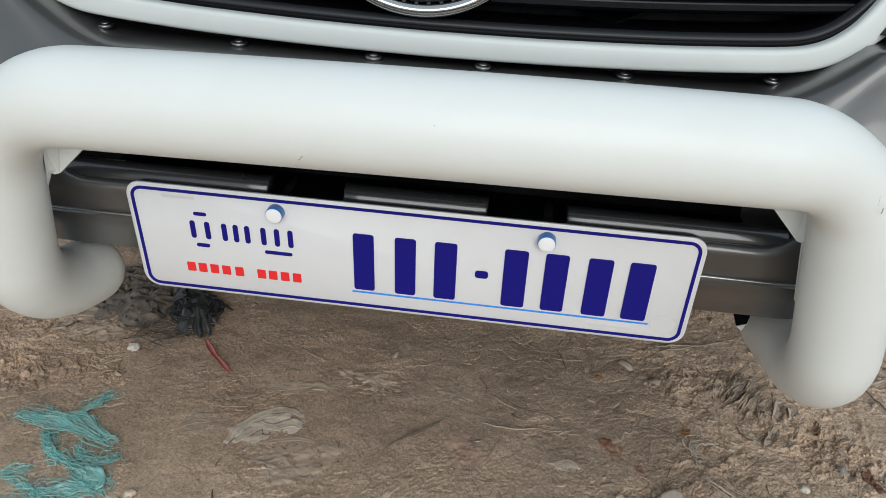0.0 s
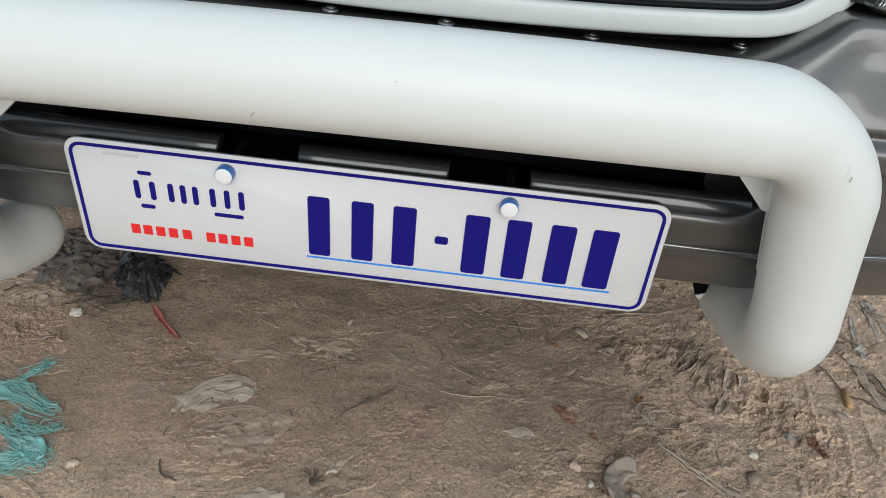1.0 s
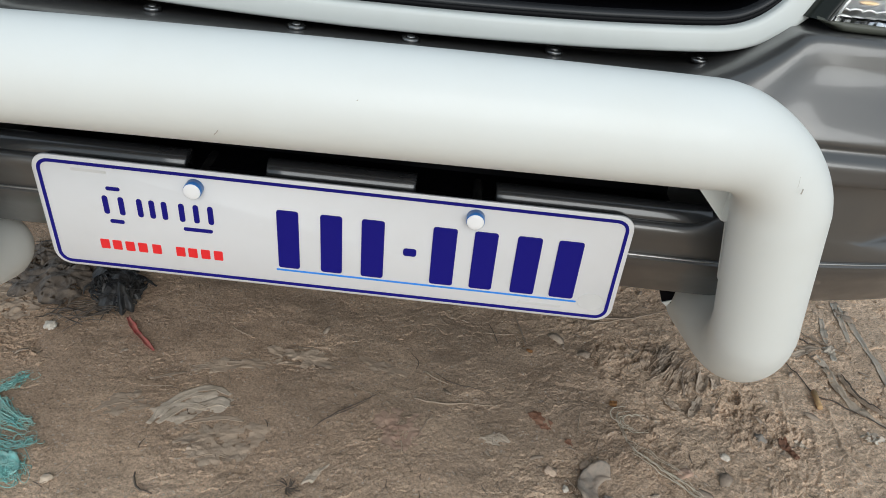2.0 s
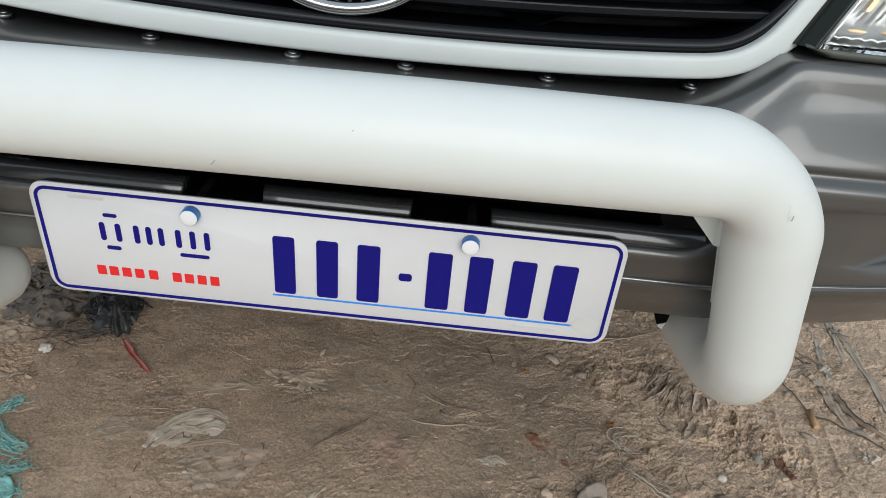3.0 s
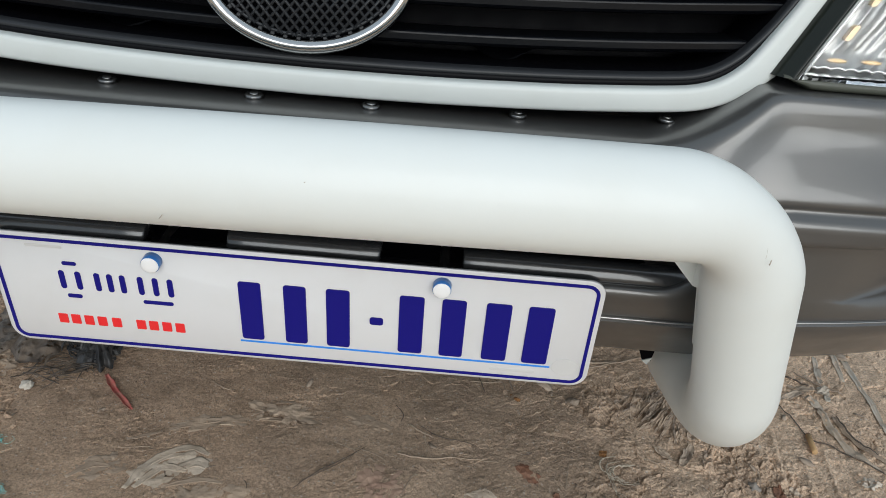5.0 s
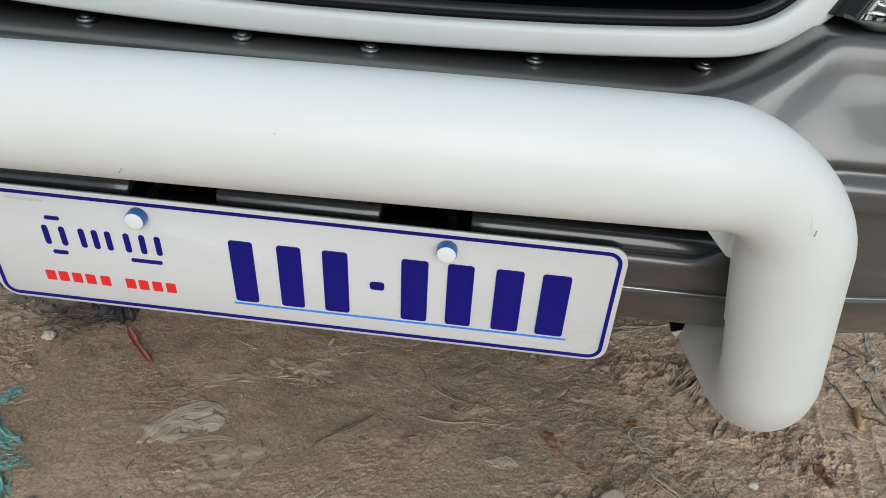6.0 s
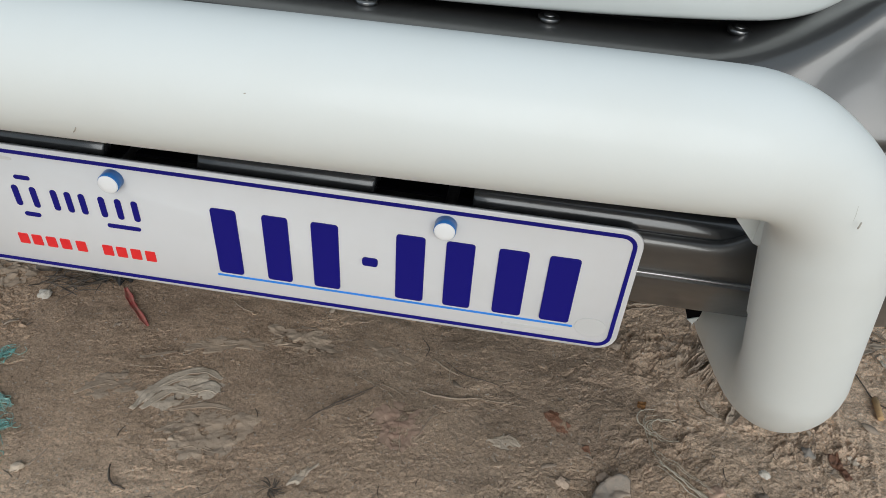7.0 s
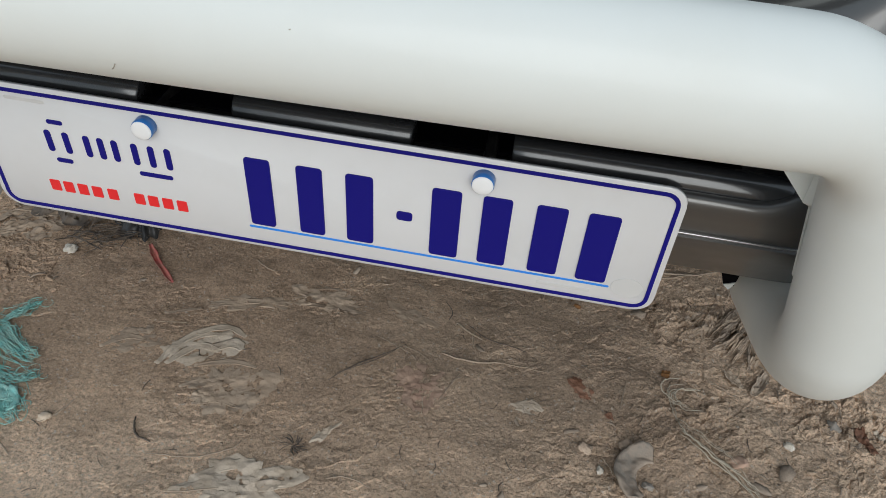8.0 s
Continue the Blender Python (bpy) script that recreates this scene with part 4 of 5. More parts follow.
def scrap(cx, cy, w, d, turn, seed, crumple=0.006, cells=26, lift=0.001, ragged=0.35, stretch=1.0, height=0.0, torn=None, fine=1.0, creased=False):
    """A crumpled piece of film or leaf with a ragged edge, lying on the earth."""
    bm = bmesh.new()
    c, s = math.cos(radians(turn)), math.sin(radians(turn))
    grid = {}
    n = cells
    for i in range(n + 1):
        for j in range(n + 1):
            u, v = 2 * i / n - 1, 2 * j / n - 1
            # from a square to a rounded shape with an uneven outline
            a = math.atan2(v, u)
            far = max(abs(u), abs(v))
            rim = 1 + ragged * (noise.noise(Vector((math.cos(a) * 1.4 + seed, math.sin(a) * 1.4, 0))) + 0.5 * noise.noise(Vector((math.cos(a) * 4 + seed, math.sin(a) * 4, 3))))
            q = far * rim / max(1e-6, math.hypot(u, v)) if far > 0 else 0
            x0, y0 = u * q * w / 2, v * q * d / 2
            warp = 0.35 * w * noise.noise(Vector((x0 * 14 + seed, y0 * 14, 1.0)))
            fold = noise.noise(Vector(((x0 + warp) * 75 * fine * stretch + seed, (y0 + warp) * 75 * fine, seed * 0.7)))
            fold2 = noise.noise(Vector((x0 * 150 * fine * stretch - seed, y0 * 150 * fine, seed)))
            if creased:
                at = Vector(((x0 + 0.3 * warp) * 46 * fine + seed, (y0 + 0.3 * warp) * 62 * fine, seed))
                fold = 1.3 * noise.voronoi(at)[0][0] - 0.55
                fold2 = 0.9 * noise.voronoi(at * 2.3)[0][0] - 0.4
            h = crumple * ((fold * 1.1 + fold2 * 0.5 + 0.3) if creased else (1 - abs(fold) * 2) * 0.8 + fold2 * 0.5) + height * (1 - far**2)
            x, y = cx + c * x0 - s * y0, cy + s * x0 + c * y0
            edge = smoothstep(0.8, 1.0, far)
            grid[i, j] = bm.verts.new((x + fold2 * crumple * 0.5, y + fold * crumple * 0.5, gz(x, y) + lift + max(-0.0006, h * (1 - 0.5 * edge) + crumple * 0.25)))
    for i in range(n):
        for j in range(n):
            p = grid[i, j].co
            if torn is not None and noise.noise(Vector((p.x * 60 + seed, p.y * 60, 5.0))) + 0.5 * noise.noise(Vector((p.x * 170, p.y * 170, seed))) > torn:
                continue
            bm.faces.new((grid[i, j], grid[i + 1, j], grid[i + 1, j + 1], grid[i, j + 1]))
    bmesh.ops.delete(bm, geom=[v for v in bm.verts if not v.link_faces], context="VERTS")
    bmesh.ops.recalc_face_normals(bm, faces=bm.faces[:])
    under = bmesh.ops.duplicate(bm, geom=bm.verts[:] + bm.edges[:] + bm.faces[:])["geom"]
    for v in under:
        if isinstance(v, bmesh.types.BMVert):
            v.co.z -= 0.0005
    return bm


# loose clods and crumbs, thickest where the earth is broken
def crumbs(name, count, lo, hi, seed, detail, mat, label, smooth=True):
    rnd = random.Random(seed)
    protos = []
    for k in range(10):
        bm = bmesh.new()
        bmesh.ops.create_icosphere(bm, subdivisions=detail, radius=1.0)
        bm.verts.ensure_lookup_table()
        off = Vector((k * 7.7, seed, k * 3.1))
        co = np.array([v.co * (1 + 0.55 * noise.noise(v.co * 1.3 + off) + 0.40 * noise.noise(v.co * 2.9 + off)) for v in bm.verts])
        protos.append((co, np.array([[v.index for v in f.verts] for f in bm.faces])))
        bm.free()
    vs, fs, total = [], [], 0
    while len(vs) < count:
        x, y = rnd.uniform(-0.80, 1.0), rnd.uniform(-0.02, 0.90)
        if rnd.random() > 0.22 + 0.78 * float(roughness_of(np.array(x), np.array(y))):
            continue
        r = lo * (hi / lo) ** (rnd.random() ** 2.2)
        co, faces = protos[rnd.randrange(10)]
        m = np.array(Euler((rnd.uniform(-0.6, 0.6), rnd.uniform(-0.6, 0.6), rnd.uniform(0, 6.28))).to_matrix()) @ np.diag([rnd.uniform(0.7, 1.5), rnd.uniform(0.6, 1.2), rnd.uniform(0.25, 0.5)])
        vs.append(co @ m.T * r + (x, y, gz(x, y) - r * 0.05))
        fs.append(faces + total)
        total += len(co)
    me = bpy.data.meshes.new(name)
    me.from_pydata(np.concatenate(vs).tolist(), [], np.concatenate(fs).tolist())
    me.materials.append(mat)
    if smooth:
        me.shade_smooth()
    return tagged(new(name, me), label, "soil", kind="stuff")


crumbs("clods", 260, 0.002, 0.0065, 5, 2, earth, "dry brown clods of broken earth")
crumbs("soil_crumbs", 11000, 0.0005, 0.0022, 8, 1, clod_earth, "fine brown crumbs of dry earth")


def flakes(name, count, lo, hi, seed, mat, label, category, spread):
    """Many small curled scraps of leaf and crust, joined."""
    rnd = random.Random(seed)
    vs, fs = [], []
    while count > 0:
        x, y = rnd.uniform(-0.80, 1.0), rnd.uniform(-0.02, 0.90)
        if rnd.random() > spread + (1 - spread) * float(roughness_of(np.array(x), np.array(y))):
            continue
        count -= 1
        size = lo * (hi / lo) ** (rnd.random() ** 1.6)
        length, width = size, size * rnd.uniform(0.3, 0.75)
        a, tilt, roll, curl = rnd.uniform(0, 6.28), rnd.uniform(-0.45, 0.45), rnd.uniform(-0.6, 0.6), rnd.uniform(-0.5, 0.9)
        m = Euler((roll, tilt, a)).to_matrix()
        z = gz(x, y)
        n0 = len(vs)
        cols = 5
        for i in range(cols):
            t = i / (cols - 1) * 2 - 1
            half = width / 2 * (1 - t * t * 0.8) * rnd.uniform(0.65, 1.2)
            for sgn, lift in ((-1, 0), (0, 1), (1, 0)):
                p = m @ Vector((t * length / 2, sgn * half, curl * length * 0.25 * (1 - t * t) + lift * width * 0.12))
                vs.append((x + p.x, y + p.y, z + 0.0004 + p.z * 0.7))
        for i in range(cols - 1):
            for j in range(2):
                q = n0 + i * 3 + j
                fs.append((q, q + 3, q + 4, q + 1))
    me = bpy.data.meshes.new(name)
    me.from_pydata(vs, [], fs)
    me.materials.append(mat)
    me.shade_smooth()
    ob = new(name, me)
    ob.modifiers.new("thickness", "SOLIDIFY").thickness = 0.0006
    return tagged(ob, label, category, kind="stuff")


def shards(name, count, lo, hi, seed, mat, label, spread):
    """Angular flat plates of broken crust, tilted this way and that, joined."""
    rnd = random.Random(seed)
    vs, fs = [], []
    while count > 0:
        x, y = rnd.uniform(-0.78, 1.0), rnd.uniform(-0.02, 0.88)
        if rnd.random() > spread + (1 - spread) * float(roughness_of(np.array(x), np.array(y))):
            continue
        count -= 1
        r = lo * (hi / lo) ** (rnd.random() ** 2.0) / 2
        n = rnd.randint(5, 8)
        m = Euler((rnd.gauss(0, 0.30), rnd.gauss(0, 0.30), rnd.uniform(0, 6.28))).to_matrix()
        long, thick, z, n0 = rnd.uniform(0.45, 0.95), r * rnd.uniform(0.15, 0.4), gz(x, y) + r * 0.10, len(vs)
        rim = []
        for k in range(n):
            a = 6.283 * (k + rnd.uniform(-0.3, 0.3)) / n
            rim.append((r * rnd.uniform(0.65, 1.15) * math.cos(a), r * long * rnd.uniform(0.65, 1.15) * math.sin(a)))
        for scale, h in ((1.0, -thick), (1.0, 0.0), (0.86, thick * 0.5)):
            for p, q in rim:
                w = m @ Vector((p * scale, q * scale, h + rnd.uniform(-0.12, 0.12) * thick))
                vs.append((x + w.x, y + w.y, z + w.z))
        for ring in (0, n):
            for k in range(n):
                fs.append((n0 + ring + k, n0 + ring + (k + 1) % n, n0 + ring + n + (k + 1) % n, n0 + ring + n + k))
        fs.append(tuple(n0 + 2 * n + k for k in range(n)))
    me = bpy.data.meshes.new(name)
    me.from_pydata(vs, [], fs)
    me.materials.append(mat)
    return tagged(new(name, me), label, "soil", kind="stuff")


shards("crust_flakes", 1900, 0.003, 0.016, 61, earth, "angular flakes of dried mud crust", 0.035)
flakes("leaf_litter", 170, 0.010, 0.034, 62, fibre_grey, "grey-brown fragments of dead leaves", "leaf litter", 0.06)

# thin fibres everywhere
rnd = random.Random(9)
bm = bmesh.new()
made = 0
while made < 330:
    x, y = rnd.uniform(-0.8, 1.0), rnd.uniform(0.0, 0.85)
    if rnd.random() > 0.22 + 0.78 * float(roughness_of(np.array(x), np.array(y))):
        continue
    made += 1
    a, ln, bend = rnd.uniform(0, 6.28), rnd.uniform(0.012, 0.06), rnd.uniform(-0.5, 0.5)
    pts = [(x + ln * t * math.cos(a + bend * t), y + ln * t * math.sin(a + bend * t)) for t in (0, 0.35, 0.7, 1.0)]
    strand(pts, rnd.uniform(0.0003, 0.0010), rnd.uniform(0.0, 0.003), 0.6, 4, bm)
dark = bmesh.new()
for k in range(150):
    x, y = rnd.uniform(-0.7, 0.9), rnd.uniform(0.02, 0.75)
    a, ln, bend = rnd.uniform(0, 6.28), rnd.uniform(0.005, 0.020), rnd.uniform(-0.8, 0.8)
    strand([(x + ln * t * math.cos(a + bend * t), y + ln * t * math.sin(a + bend * t)) for t in (0, 0.5, 1.0)], rnd.uniform(0.0003, 0.0007), 0.0002, 0.6, 4, dark)
finished("root_bits", dark, twig_dark, "scattered small dark bits of root", "plant debris", kind="stuff")
finished("straw_fibres", bm, straw_dry, "scattered thin dry straw fibres", "straw", kind="stuff")

def ribbon(bm, pts, wide, lift=0.001, curl=0.5, seed=0, crinkle=0.3, tip=0.15, across=6):
    """A dry leaf blade or slip of film along (x, y, height) points, its edges curled up and its outline uneven."""
    line = smooth_line([(p[0], p[1], p[2] if len(p) > 2 else 0.0) for p in pts], 8)
    n = len(line) - 1
    rows = []
    for k, p in enumerate(line):
        a, b = line[max(k - 1, 0)], line[min(k + 1, n)]
        t = Vector((b.x - a.x, b.y - a.y, 0)).normalized()
        side = Vector((-t.y, t.x, 0))
        s = k / n
        half = wide / 2 * (tip + (1 - tip) * math.sin(math.pi * min(1.0, 0.08 + 0.88 * s)) ** 0.6) * (1 + 0.45 * noise.noise(Vector((s * 5, seed, 1.0))))
        row = []
        for i in range(across + 1):
            v = 2 * i / across - 1
            q = p + side * (v * half)
            fold = crinkle * half * (2 * abs((1.7 * v + 1.3 * noise.noise(Vector((s * 3, v * 1.5, seed)))) % 1.0 - 0.5) - 0.5)
            up = curl * half * abs(v) ** 2 * (1 + 0.7 * noise.noise(Vector((s * 4, v, seed + 7)))) + fold
            row.append((q.x, q.y, max(gz(q.x, q.y), gz(p.x, p.y) - 0.003) + lift + p.z + max(-0.0005, up)))
        rows.append(row)
    top = [[bm.verts.new(c) for c in row] for row in rows]
    low = [[bm.verts.new((x, y, z - 0.0005)) for x, y, z in row] for row in rows]
    for k in range(n):
        for i in range(across):
            bm.faces.new((top[k][i], top[k + 1][i], top[k + 1][i + 1], top[k][i + 1]))
            bm.faces.new((low[k][i], low[k][i + 1], low[k + 1][i + 1], low[k + 1][i]))
        for i, flip in ((0, 1), (across, 0)):
            f = (top[k][i], low[k][i], low[k + 1][i], top[k + 1][i])
            bm.faces.new(f if flip else f[::-1])
    for k in (0, n):
        for i in range(across):
            bm.faces.new((top[k][i], top[k][i + 1], low[k][i + 1], low[k][i]))
    return bm


# pile of teal netting
net = thing("fishing_net", "tangled torn teal nylon netting on the earth", "net")
bm = bmesh.new()
rnd = random.Random(21)
NET = (
    ([(-0.560, 0.226), (-0.527, 0.226), (-0.468, 0.221), (-0.405, 0.196)], 0.014, 130),
    ([(-0.525, 0.250), (-0.505, 0.232), (-0.470, 0.238), (-0.440, 0.215)], 0.010, 60),
    ([(-0.480, 0.250), (-0.470, 0.270), (-0.460, 0.296)], 0.008, 34),
    ([(-0.508, 0.207), (-0.487, 0.185), (-0.472, 0.167), (-0.443, 0.153), (-0.414, 0.144)], 0.011, 90),
    ([(-0.450, 0.200), (-0.437, 0.172), (-0.405, 0.160), (-0.390, 0.180)], 0.007, 50),
    ([(-0.418, 0.150), (-0.386, 0.126), (-0.405, 0.112), (-0.452, 0.096)], 0.016, 120),
    ([(-0.500, 0.112), (-0.474, 0.109), (-0.452, 0.096), (-0.430, 0.085)], 0.008, 60),
    ([(-0.470, 0.130), (-0.494, 0.124), (-0.510, 0.112)], 0.006, 24),
    ([(-0.440, 0.090), (-0.470, 0.070), (-0.500, 0.055)], 0.016, 60),
)
for path, spread, count in NET:
    line = smooth_line([(x, y, 0) for x, y in path], 10)
    for k in range(count):
        a = rnd.randrange(0, len(line) - 6)
        b = min(len(line) - 1, a + rnd.randint(5, 16))
        ox, oy, bow = rnd.gauss(0, spread * 0.55), rnd.gauss(0, spread * 0.55), rnd.gauss(0, spread * 0.5)
        step = max(1, (b - a) // 5)
        pts = []
        for j in range(a, b + 1, step):
            w = math.sin(math.pi * (j - a) / (b - a))
            pts.append((line[j].x + ox + bow * w + rnd.gauss(0, 0.0016), line[j].y + oy - bow * w + rnd.gauss(0, 0.0016)))
        if k % 7 == 0:
            # a loose loop that stands out of the tangle
            cx, cy = pts[-1]
            r, a0 = rnd.uniform(0.003, 0.008), rnd.uniform(0, 6.28)
            pts += [(cx + r * math.cos(a0 + q) - r * math.cos(a0), cy + r * math.sin(a0 + q) - r * math.sin(a0)) for q in (1.2, 2.4, 3.6, 4.8)]
        if len(pts) > 1:
            strand(pts, rnd.uniform(0.00028, 0.00062), rnd.uniform(0.0, 0.007), 0.7, 4, bm, 0.2)
tagged(part("strand", bm, teal_fibre, net), "tangled teal strands", kind="stuff")
for path, wide, seed in (
    ([(-0.545, 0.222, 0.002), (-0.505, 0.222, 0.004), (-0.470, 0.212, 0.003), (-0.425, 0.205, 0.001)], 0.016, 3),
    ([(-0.425, 0.140, 0.002), (-0.396, 0.128, 0.004), (-0.392, 0.112, 0.002)], 0.030, 8),
    ([(-0.400, 0.120, 0.002), (-0.425, 0.104, 0.004), (-0.458, 0.094, 0.001)], 0.022, 12),
    ([(-0.500, 0.200, 0.001), (-0.478, 0.170, 0.003), (-0.450, 0.158, 0.001)], 0.008, 15),
    ([(-0.478, 0.248, 0.001), (-0.468, 0.270, 0.003), (-0.461, 0.290, 0.000)], 0.010, 18),
):
    part("mesh_patch", ribbon(bmesh.new(), path, wide, 0.0012, 0.25, seed, 0.35, 0.3, 12), teal_fibre, net, "flat torn teal webbing")


# black bag and the films around it
bag = thing("plastic_bag", "torn crumpled dusty black plastic bag on earth", "bag")
for x, y, w, d, turn, seed, crumple, rise in ((-0.424, 0.520, 0.080, 0.125, 22, 3.3, 0.004, 0.030), (-0.455, 0.565, 0.090, 0.080, -30, 5.7, 0.005, 0.026)):
    part("film", scrap(x, y, w, d, turn, seed, crumple, 90, 0.001, 0.45, 0.5, rise, 0.6, 0.9, True), bag_black, bag)
for x, y, w, d, turn, seed, rise in ((-0.545, 0.540, 0.150, 0.130, 20, 7.9, 0.014), (-0.500, 0.600, 0.120, 0.090, 60, 4.9, 0.020), (-0.590, 0.610, 0.100, 0.090, 10, 2.9, 0.016)):
    part("film", scrap(x, y, w, d, turn, seed, 0.006, 80, 0.001, 0.5, 0.5, rise, 0.30, 0.6, True), film_smoke, bag, "grey see-through dusty film")
bm, pale = bmesh.new(), bmesh.new()
rnd = random.Random(77)
for k in range(70):
    # torn slips sweep round the heap like a knot of hair
    turn, out = rnd.uniform(0, 6.28), rnd.uniform(0.25, 1.0)
    cx, cy = -0.430 + 0.044 * out * math.cos(turn), 0.522 + 0.050 * out * math.sin(turn)
    a, ln, bend = turn + math.pi / 2 + rnd.gauss(0, 0.5), rnd.uniform(0.025, 0.065), rnd.gauss(0.9, 0.5)
    high = 0.034 * (1 - 0.75 * out**2)
    pts = [(cx + ln * q * math.cos(a + bend * q), cy + ln * q * math.sin(a + bend * q), high * (1 - 1.4 * q * q) + rnd.uniform(-0.003, 0.003)) for q in (-0.5, -0.2, 0.15, 0.5)]
    ribbon(bm, pts, rnd.uniform(0.002, 0.008), 0.001, rnd.uniform(0.2, 1.0), k, 0.5, 0.1, 4)
for k in range(46):
    t = rnd.random()
    x, y = -0.484 + 0.075 * t + rnd.gauss(0, 0.010), 0.428 + 0.040 * t + rnd.gauss(0, 0.008) + 0.10 * rnd.random() ** 3
    a, ln, bend = 0.5 + rnd.gauss(0, 0.5), rnd.uniform(0.03, 0.08), rnd.gauss(-0.4, 0.6)
    pts = [(x + ln * q * math.cos(a + bend * q), y + ln * q * math.sin(a + bend * q), rnd.uniform(0.0, 0.010)) for q in (-0.5, -0.2, 0.15, 0.5)]
    ribbon(pale, pts, rnd.uniform(0.0008, 0.0030), 0.001, 0.6, k + 90, 0.4, 0.1, 4)
tagged(part("shred", bm, bag_black, bag), "torn black shreds", kind="stuff")
tagged(part("shred", pale, film_smoke, bag), "thin grey shreds", kind="stuff")
finished("plastic_scrap", scrap(-0.575, 0.470, 0.12, 0.09, 40, 8.1, 0.003, 60, 0.000, 0.45, 0.4, torn=0.3, fine=1.6), film_dusty, "grey-brown dusty crumpled plastic scrap", "plastic", "plastic scraps")
bm = ribbon(bmesh.new(), [(-0.384, 0.452, 0.004), (-0.368, 0.432, 0.002), (-0.350, 0.412, 0.002), (-0.318, 0.382, 0.0)], 0.0100, 0.0008, 0.6, 5, 0.4, 0.1, 6)
finished("plastic_strip", bm, red_film, "narrow twisted red plastic strip", "plastic")
# films trodden into the earth: torn flat sheets, and the bands of their folds
FILMS = (
    ("pale dusty folded plastic film half buried", film_pale, (-0.222, 0.268, 0.085, 0.050, 28, 1.7, 0.0012), (
        ([(-0.266, 0.226), (-0.252, 0.278), (-0.212, 0.312), (-0.180, 0.300)], 0.012), ([(-0.256, 0.230), (-0.233, 0.270), (-0.201, 0.268)], 0.011),
        ([(-0.262, 0.240), (-0.240, 0.285), (-0.205, 0.300)], 0.008), ([(-0.214, 0.270), (-0.190, 0.285), (-0.176, 0.275)], 0.018))),
    ("dusty crumpled plastic film trodden into earth", film_dusty, (-0.172, 0.214, 0.110, 0.080, 10, 5.9, 0.0016), (
        ([(-0.222, 0.236), (-0.185, 0.252), (-0.148, 0.250)], 0.008), ([(-0.225, 0.200), (-0.205, 0.216), (-0.190, 0.214)], 0.007),
        ([(-0.200, 0.178), (-0.170, 0.188), (-0.140, 0.184)], 0.006), ([(-0.160, 0.205), (-0.148, 0.215)], 0.009), ([(-0.138, 0.190), (-0.130, 0.212)], 0.006))),
    ("grey-brown wrinkled film trodden into earth", film_dusty, (-0.105, 0.402, 0.090, 0.052, -8, 7.2, 0.0028), (
        ([(-0.146, 0.395), (-0.115, 0.415), (-0.075, 0.408)], 0.006), ([(-0.140, 0.384), (-0.108, 0.388), (-0.072, 0.380)], 0.008), ([(-0.130, 0.420), (-0.100, 0.430), (-0.080, 0.424)], 0.005))),
    ("thin dusty wrinkled film strip", film_dusty, (-0.195, 0.368, 0.110, 0.032, 14, 9.4, 0.0014), (([(-0.250, 0.345), (-0.200, 0.372), (-0.150, 0.378)], 0.010), ([(-0.300, 0.320), (-0.255, 0.342)], 0.006))),
    ("dusty flat plastic scrap on earth", film_dusty, (-0.315, 0.258, 0.070, 0.045, 30, 2.8, 0.0012), (([(-0.345, 0.238), (-0.320, 0.262), (-0.296, 0.262)], 0.009),)),
    ("pale torn plastic film lying on earth", film_pale, (-0.103, 0.088, 0.100, 0.066, 10, 4.4, 0.0024), (
        ([(-0.152, 0.082), (-0.120, 0.108), (-0.100, 0.118)], 0.012), ([(-0.118, 0.072), (-0.085, 0.088), (-0.056, 0.098)], 0.014), ([(-0.130, 0.062), (-0.105, 0.070)], 0.012))),
    ("thin dusty wrinkled film strip", film_dusty, (0.020, 0.395, 0.070, 0.030, -20, 12.4, 0.0014), (([(-0.010, 0.405), (0.020, 0.392), (0.046, 0.384)], 0.006),)),
    ("pale torn plastic film lying on earth", film_pale, (0.188, 0.262, 0.034, 0.018, 10, 14.2, 0.0018), (([(0.172, 0.262), (0.190, 0.272), (0.206, 0.262)], 0.009),)),
)
for k, (label, mat, (x, y, w, d, turn, seed, crumple), bands) in enumerate(FILMS):
    wrap = thing("plastic_scrap", label, "plastic", "plastic scraps")
    part("film", scrap(x, y, w, d, turn, seed, crumple, 80, -0.0002, 0.7, 0.30, torn=0.22, fine=0.8, creased=True), mat, wrap)
    for i, (path, wide) in enumerate(bands):
        part("fold", ribbon(bmesh.new(), path, wide, 0.0004, 0.10, 11 * k + i, 0.14, 0.25, 8), mat, wrap, "turned-up fold of film")

# single leaves, chips and stones
for x, y, w, d, turn, seed, mat, label in (
    (0.250, 0.313, 0.044, 0.020, -48, 3.1, leaf_brown, "curled dark brown dead leaf"),
    (0.243, 0.488, 0.020, 0.011, -50, 6.6, leaf_ochre, "small ochre dead leaf"),
    (0.605, 0.322, 0.052, 0.016, -80, 1.2, leaf_brown, "narrow reddish-brown dead leaf"),
    (0.630, 0.336, 0.030, 0.010, -60, 2.9, film_pale, "small pale papery dead leaf"),
    (-0.040, 0.172, 0.036, 0.011, 55, 8.8, film_pale, "small pale papery dead leaf"),
    (0.363, 0.373, 0.012, 0.017, 10, 5.3, leaf_ochre, "small orange dead leaf"),
    (0.284, 0.276, 0.014, 0.009, -30, 7.5, leaf_brown, "small brown dead leaf"),
):
    finished("dead_leaf", scrap(x, y, w, d, turn, seed, 0.0022, 34, 0.0008, 0.55, torn=0.45, fine=1.6, creased=True), mat, label, "leaf", "dead leaves")
